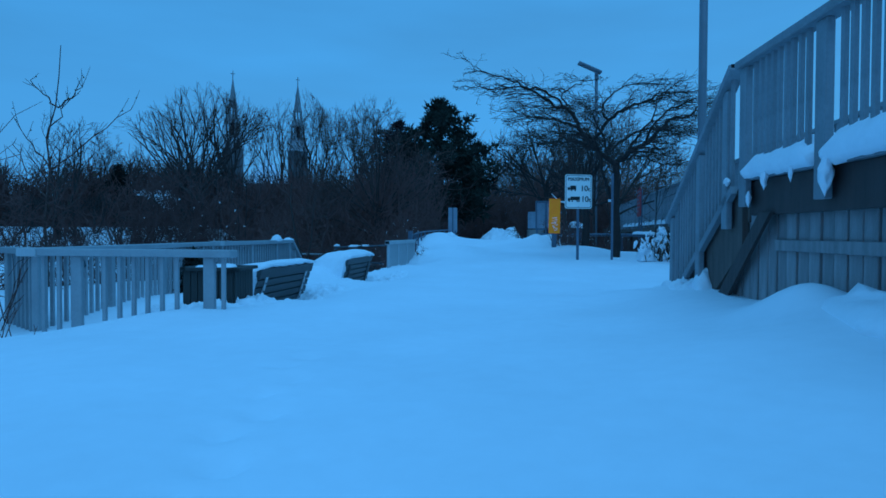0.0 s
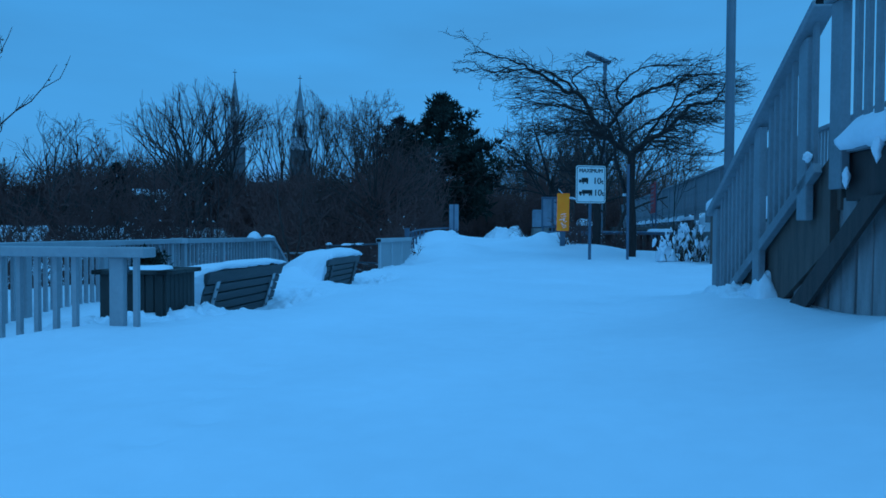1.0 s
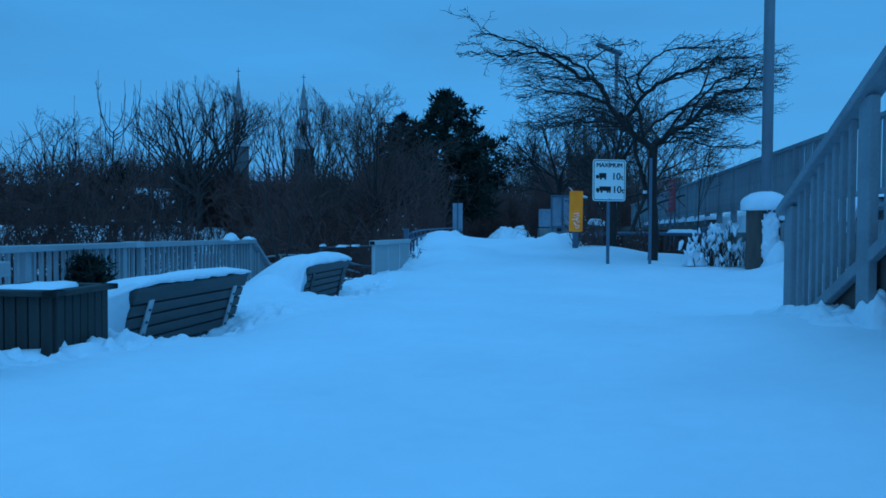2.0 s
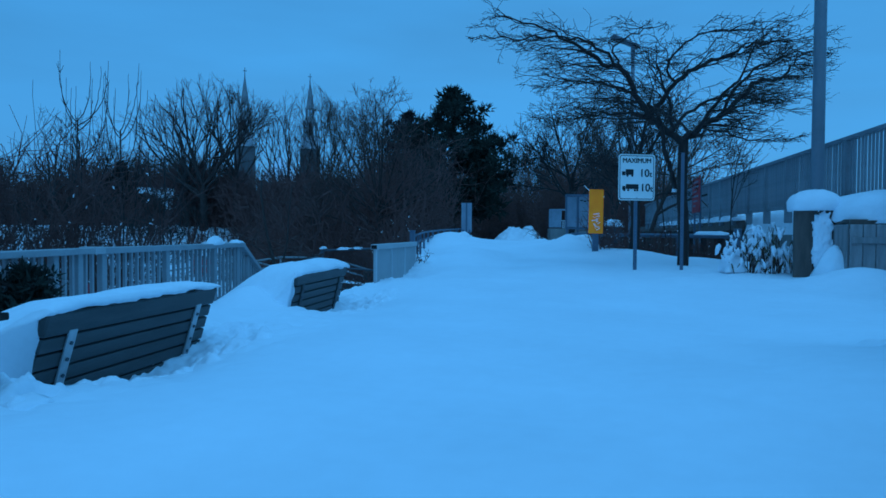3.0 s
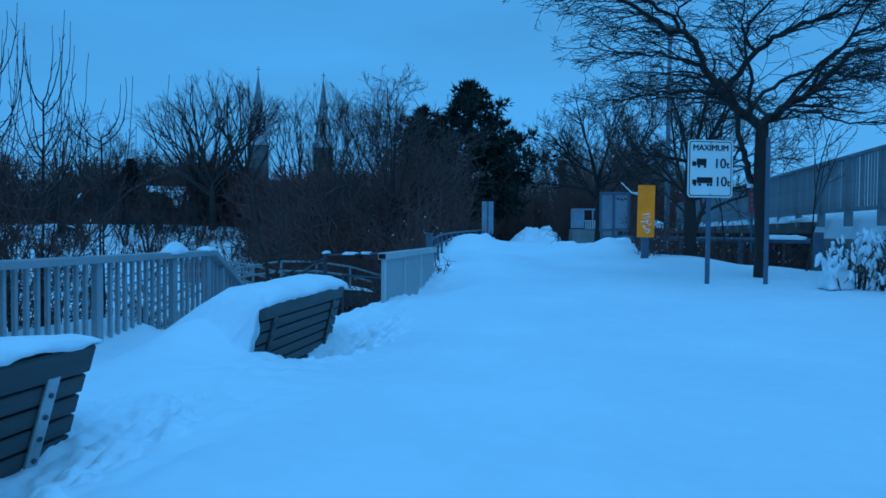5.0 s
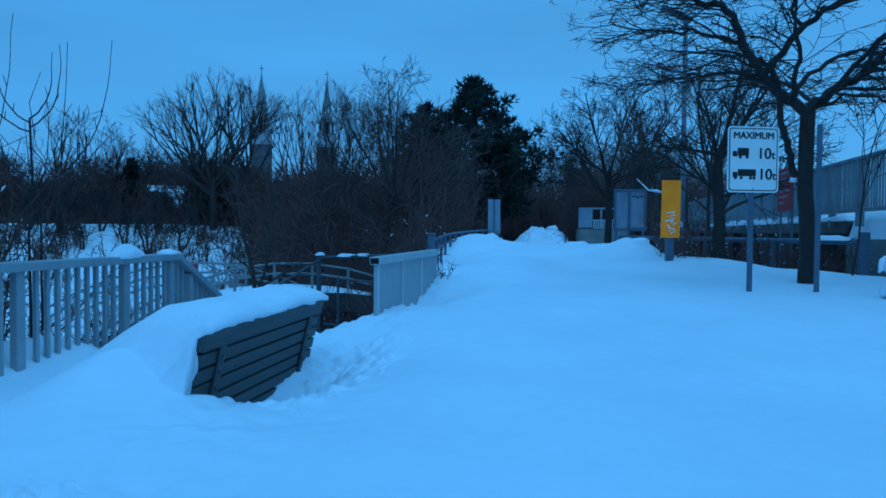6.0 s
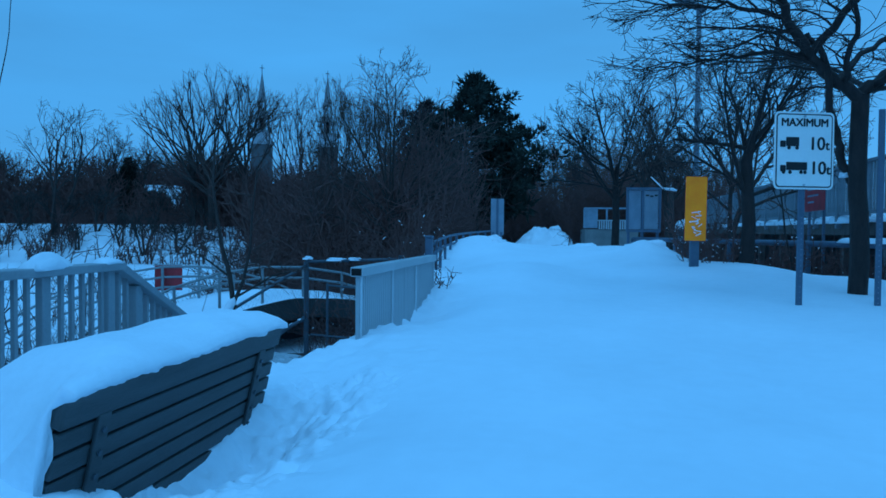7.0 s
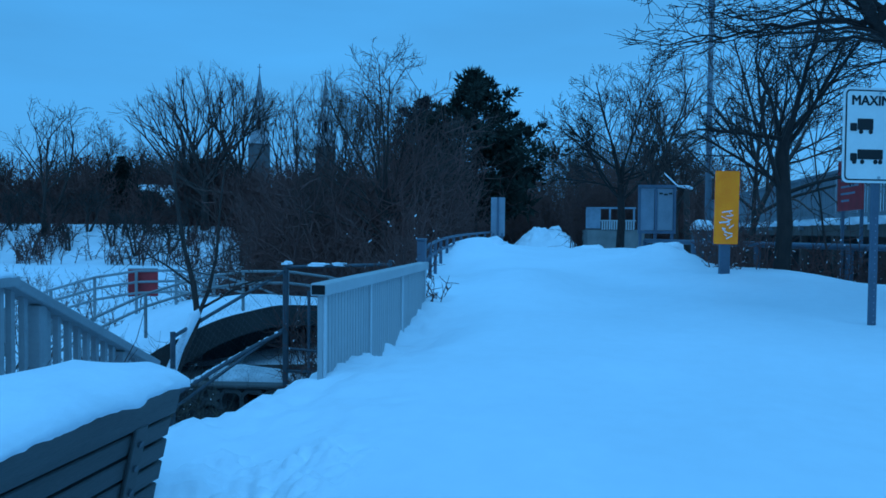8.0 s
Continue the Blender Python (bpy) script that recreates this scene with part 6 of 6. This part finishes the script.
thicket("snow_twigs", -3.75, -3.4, 4.1, 4.4, 5, 0.32, 100, "dead twigs poking out of the snow", 0.005, 0.003, per=3)
thicket("slope_brush", -10.6, -7.4, 14.6, 18.2, 270, 1.5, 103, "fine dark bare brush on the snowy slope below the railing", 0.007, 0.0035, NEAR_TWIG, per=11, flecks=0.06)
thicket("fence_vines", -7.0, -5.4, 18.7, 20.5, 90, 2.0, 90, "tangled vines on the chain link fence", 0.010, 0.006, flecks=0.12)
thicket("barrier_brush", -0.9, 2.4, 18.9, 21.6, 230, 1.15, 91, "bare brush under the pipe barrier", 0.010, 0.006, flecks=0.1)


# ---------------------------------------------------------------- evergreens
def needle_tree(name, x, y, height, spread, seed, label, tiers, material, clump=0.5, start=0.08, ragged=0.3, z=None, needles=26, category="tree", thick=9, inner=0.30, power=0.75, cap=99.0):
    rng = random.Random(seed)
    z = ground_z(x, y) if z is None else z
    e = thing(name, pose(x, y, z - 0.1), label, category, "evergreens")
    trunk = Wood()
    trunk.bar([Vector((0, 0, 0)), Vector((0.05, 0, height * 0.5)), Vector((0, 0, height * 0.97))], [height * 0.022, height * 0.015, 0.02], 7)
    leaf = Wood()
    for t in range(tiers):
        f = t / (tiers - 1)
        h = height * (start + (1 - start) * f)
        reach = min(cap, spread * (1 - f) ** power) * rng.uniform(1 - ragged, 1 + ragged * 0.6) + min(0.12 * spread, 0.35 + 0.05 * spread * (1 - f))
        arms = max(4, int(thick - 0.45 * thick * f))
        turn = rng.random() * 6.3
        for k in range(arms):
            a = turn + 2 * math.pi * k / arms + rng.uniform(-0.3, 0.3)
            r = reach * rng.uniform(0.55, 1.1)
            tip = Vector((r * math.cos(a), r * math.sin(a), h + r * rng.uniform(0.0, 0.35)))
            root = Vector((0, 0, h - 0.1 * r))
            trunk.bar([root, root.lerp(tip, 0.5) - Vector((0, 0, 0.06 * r)), tip], [0.03 + 0.012 * height * (1 - f) * 0.3, 0.03, 0.012], 4)
            for c in range(5):
                centre = root.lerp(tip, inner + (1 - inner) * c / 4) + rand_dir(rng) * 0.15 * clump
                size = clump * (0.75 + 0.35 * rng.random()) * (1.1 - 0.35 * f)
                for q in range(needles):
                    d = (rand_dir(rng) + Vector((0, 0, 0.45))).normalized()
                    p = centre + d * size * rng.uniform(0.1, 0.6)
                    s = rand_dir(rng).cross(d).normalized() * size * 0.10
                    b = len(leaf.v)
                    tipp = p + d * size * rng.uniform(0.35, 0.6)
                    for w in (p - s, p + s, tipp):
                        leaf.v.append((w.x, w.y, w.z))
                    leaf.f.append((b, b + 1, b + 2))
    trunk.put("trunk", BARK, e)
    leaf.put("crown", material, e, smooth=False)
    return e


needle_tree("pine_tree", -10.9, 50, 10.5, 7.6, 201, "tall dark pine with ragged tufted branches", 14, NEEDLES, 0.95, 0.22, 0.30, needles=38, thick=9, inner=0.50, power=1.0, cap=3.8)
needle_tree("broad_evergreen", -14.5, 51, 9.2, 2.9, 202, "rounded brownish evergreen standing behind the thicket", 12, BROWN_FOLIAGE, 0.8, 0.1, 0.25, needles=30, thick=9, inner=0.45, power=0.38)
for i, (x, y, h) in enumerate(((-59.8, 78, 7.6), (-58.3, 78, 4.4), (-61.8, 79, 5.6), (-57.2, 79, 3.6), (-63.9, 79, 5.2), (-56.0, 79, 3.4), (-61.0, 77, 5.4))):
    needle_tree("cedar", x, y, h, 1.6, 210 + i, "dense dark conical cedar by the houses", 13, CEDAR, 0.85, 0.02, 0.10, needles=26, power=0.55)
needle_tree("evergreen_shrub", -4.86, 8.40, 0.55, 0.34, 230, "low dark evergreen shrub beside the railing", 8, CEDAR, 0.17, 0.1, 0.45, z=0.80, needles=22, category="shrub", thick=7, power=0.5)


def snowy_shrub(x, y, seed):
    rng = random.Random(seed)
    e = thing("snowy_shrub", pose(x, y, ground_z(x, y) - 0.05), "drooping dead-stemmed shrub laden with snow", "shrub", "snowy shrubs")
    stems, leaves = Wood(), Wood()
    load = bmesh.new()
    for k in range(15):
        a = rng.uniform(0, 6.28)
        h = rng.uniform(0.12, 0.78)
        top = Vector((0.26 * math.cos(a), 0.2 * math.sin(a), h))
        out = Vector((math.cos(a), 0.7 * math.sin(a), 0)) * rng.uniform(0.12, 0.26)
        droop = top + out - Vector((0, 0, rng.uniform(0.08, 0.30)))
        pts = [Vector((0.08 * math.cos(a), 0.08 * math.sin(a), 0)), top * 0.6 + Vector((0, 0, 0.12)), top, top.lerp(droop, 0.5) + Vector((0, 0, 0.05)), droop]
        stems.bar(pts, [0.007, 0.006, 0.005, 0.004, 0.003], 4)
        for q in range(7):
            f = (0.25 + 0.75 * rng.random()) * 4
            i = min(3, int(f))
            c = pts[i].lerp(pts[i + 1], f - i) + rand_dir(rng) * 0.015
            s, lean = rng.uniform(0.016, 0.050), rng.uniform(-0.8, 0.8)
            r = bmesh.ops.create_icosphere(load, subdivisions=2, radius=1)
            for v in r["verts"]:
                v.co = c + Vector((v.co.x * s * 0.62 + v.co.z * s * lean, v.co.y * s * 0.6, v.co.z * s * 1.7)) * (1 + 0.6 * noise.noise(v.co * 1.5 + c * 30))
        for q in range(2):
            p = pts[1].lerp(top, rng.random()) if q < 1 else top.lerp(droop, rng.random())
            d = Vector((rng.uniform(-0.8, 0.8), rng.uniform(-0.8, 0.8), -1.1)).normalized()
            l = rng.uniform(0.12, 0.24)
            leaves.bar([p, p + d * l * 0.5, p + d * l], [0.003, l * 0.05, 0.002], 4)
    for v in load.verts:
        v.co += Vector((0.5, 0.4, 0.7)) * 0.022 * noise.noise(v.co * 17)
    tagged(stems.put("stem_tangle", TWIG, e), kind="stuff")
    tagged(leaves.put("foliage", DRY_LEAF, e), kind="stuff")
    tagged(part("snow_load", load, SNOW_LUMP, e, "lumps of snow on the stems", smooth=True), kind="stuff")


for i, (x, y) in enumerate(((1.45, 14.95), (1.72, 14.8), (1.93, 15.0))):
    snowy_shrub(x, y, 300 + i)
snow_on("shrub_snow", 1.2, 14.95, 1.06, 0.16, 0.14, 0.20, 20, 310, "small low shrub buried under lumpy snow", 0.6)


# ---------------------------------------------------------------- houses and church across the river
def house(x, y, w, d, h, rz, label):
    z = ground_z(x, y) - 0.3
    e = thing("house", pose(x, y, z, 0, 0, rz), label, "house", "houses across the river")
    part("walls", box(w, d, h, 0, 0, h / 2), HOUSE_WALL, e)
    bm = bmesh.new()
    o, t = 0.5, 2.0
    for sgn in (-1, 1):
        pts = [(-w / 2 - o, sgn * (d / 2 + o), h - 0.2), (w / 2 + o, sgn * (d / 2 + o), h - 0.2), (w / 2 + o, 0, h + t), (-w / 2 - o, 0, h + t)]
        lo = [bm.verts.new(p) for p in pts]
        hi = [bm.verts.new((p[0], p[1], p[2] + 0.35)) for p in pts]
        for i in range(4):
            bm.faces.new((lo[i], lo[(i + 1) % 4], hi[(i + 1) % 4], hi[i]))
        bm.faces.new(hi)
        bm.faces.new(lo[::-1])
    part("roof", bm, SNOW_LUMP, e, "snow-covered roof")
    for k in range(3):
        win = part("window", box(1.0, 0.1, 1.2, -w / 2 + 1.4 + k * (w - 2.8) / 2, -d / 2 - 0.03, h * 0.55), GLASS, e)
        part("sill", box(1.2, 0.2, 0.1, -w / 2 + 1.4 + k * (w - 2.8) / 2, -d / 2 - 0.06, h * 0.55 - 0.65), SNOW_LUMP, win)


house(-65.0, 90, 8, 6, 3.2, 30, "low house with a snow-covered roof across the river")
house(-57.6, 86, 6, 5, 2.4, 34, "small pale house with a snowy roof across the river")
house(-36, 92, 10, 7, 3.2, 25, "house with a snowy roof behind the tall trees")


def tower(e, x, y, k, tall):
    """A church tower: square shaft, stepped belfry, open lantern, slender spire and cross. k: its scale."""
    def prism(z0, z1, r0, r1, n, name, material, label=""):
        return part(name, tube([(x, y, z0), (x, y, z1)], [r0 * k, r1 * k], n), material, e, label)

    s = tall
    part("shaft", box(7.4 * k, 7.4 * k, s, x, y, s / 2), BRICK, e)
    part("cornice", box(8.2 * k, 8.2 * k, 0.8 * k, x, y, s + 0.4 * k), BELFRY_METAL, e)
    z = s + 0.8 * k
    part("lower_belfry", box(6.4 * k, 6.4 * k, 3.8 * k, x, y, z + 1.9 * k), BELFRY_METAL, e)
    part("cornice", box(7.1 * k, 7.1 * k, 0.5 * k, x, y, z + 4.05 * k), SPIRE_METAL, e)
    z += 4.3 * k
    for i in range(8):
        a = math.pi / 4 * (i + 0.5)
        part("column", tube([(x + 2.5 * k * math.cos(a), y + 2.5 * k * math.sin(a), z), (x + 2.5 * k * math.cos(a), y + 2.5 * k * math.sin(a), z + 4.6 * k)], 0.42 * k, 6), SPIRE_METAL, e)
    # Black core paints the shade inside the open belfry.
    prism(z, z + 4.6 * k, 1.3, 1.3, 8, "shade_core", BLACK)
    prism(z + 4.6 * k, z + 5.4 * k, 3.2, 3.0, 8, "cornice", SPIRE_METAL)
    z += 5.4 * k
    prism(z, z + 2.2 * k, 2.6, 1.7, 8, "lower_roof", SPIRE_METAL)
    z += 2.2 * k
    for i in range(8):
        a = math.pi / 4 * i
        part("column", tube([(x + 1.4 * k * math.cos(a), y + 1.4 * k * math.sin(a), z), (x + 1.4 * k * math.cos(a), y + 1.4 * k * math.sin(a), z + 3.0 * k)], 0.25 * k, 5), SPIRE_METAL, e)
    prism(z + 3.0 * k, z + 3.5 * k, 1.9, 1.8, 8, "cornice", SPIRE_METAL)
    z += 3.5 * k
    prism(z, z + 10.0 * k, 1.55, 0.16, 8, "spire", SPIRE_METAL)
    z += 10 * k
    prism(z, z + 3.2 * k, 0.16, 0.12, 6, "cross", DARK_METAL)
    part("cross_arm", box(1.5 * k, 0.22 * k, 0.22 * k, x, y, z + 2.0 * k), DARK_METAL, e)


def church():
    e = thing("church", pose(-115, 228, 6, 0, 0, 27), "twin-spired stone church with metal belfries and a snowy roof", "church")
    tower(e, -11.4, 0, 0.95, 25.0)
    tower(e, 11.2, 0, 0.93, 24.8)
    part("front", box(15, 5, 13, 0.5, 1, 6.5), BRICK, e)
    bm = bmesh.new()
    pts = [(-7.6, 13), (8.6, 13), (0.5, 22)]
    f = bm.faces.new([bm.verts.new((px, -1.4, pz)) for px, pz in pts])
    r = bmesh.ops.extrude_face_region(bm, geom=[f])
    bmesh.ops.translate(bm, vec=(0, 34, 0), verts=[v for v in r["geom"] if isinstance(v, bmesh.types.BMVert)])
    part("roof", bm, SNOW_LUMP, e, "snow-covered pitched roof")
    part("gable", box(0.6, 0.6, 3, 0.5, -1.2, 23), SPIRE_METAL, e)
    for x in (-3.5, 0.5, 4.5):
        win = part("window", box(1.8, 0.3, 5, x, -1.6, 9), GLASS, e)
        part("frame", box(2.3, 0.2, 0.4, x, -1.6, 6.3), SPIRE_METAL, win)
    return e


church()
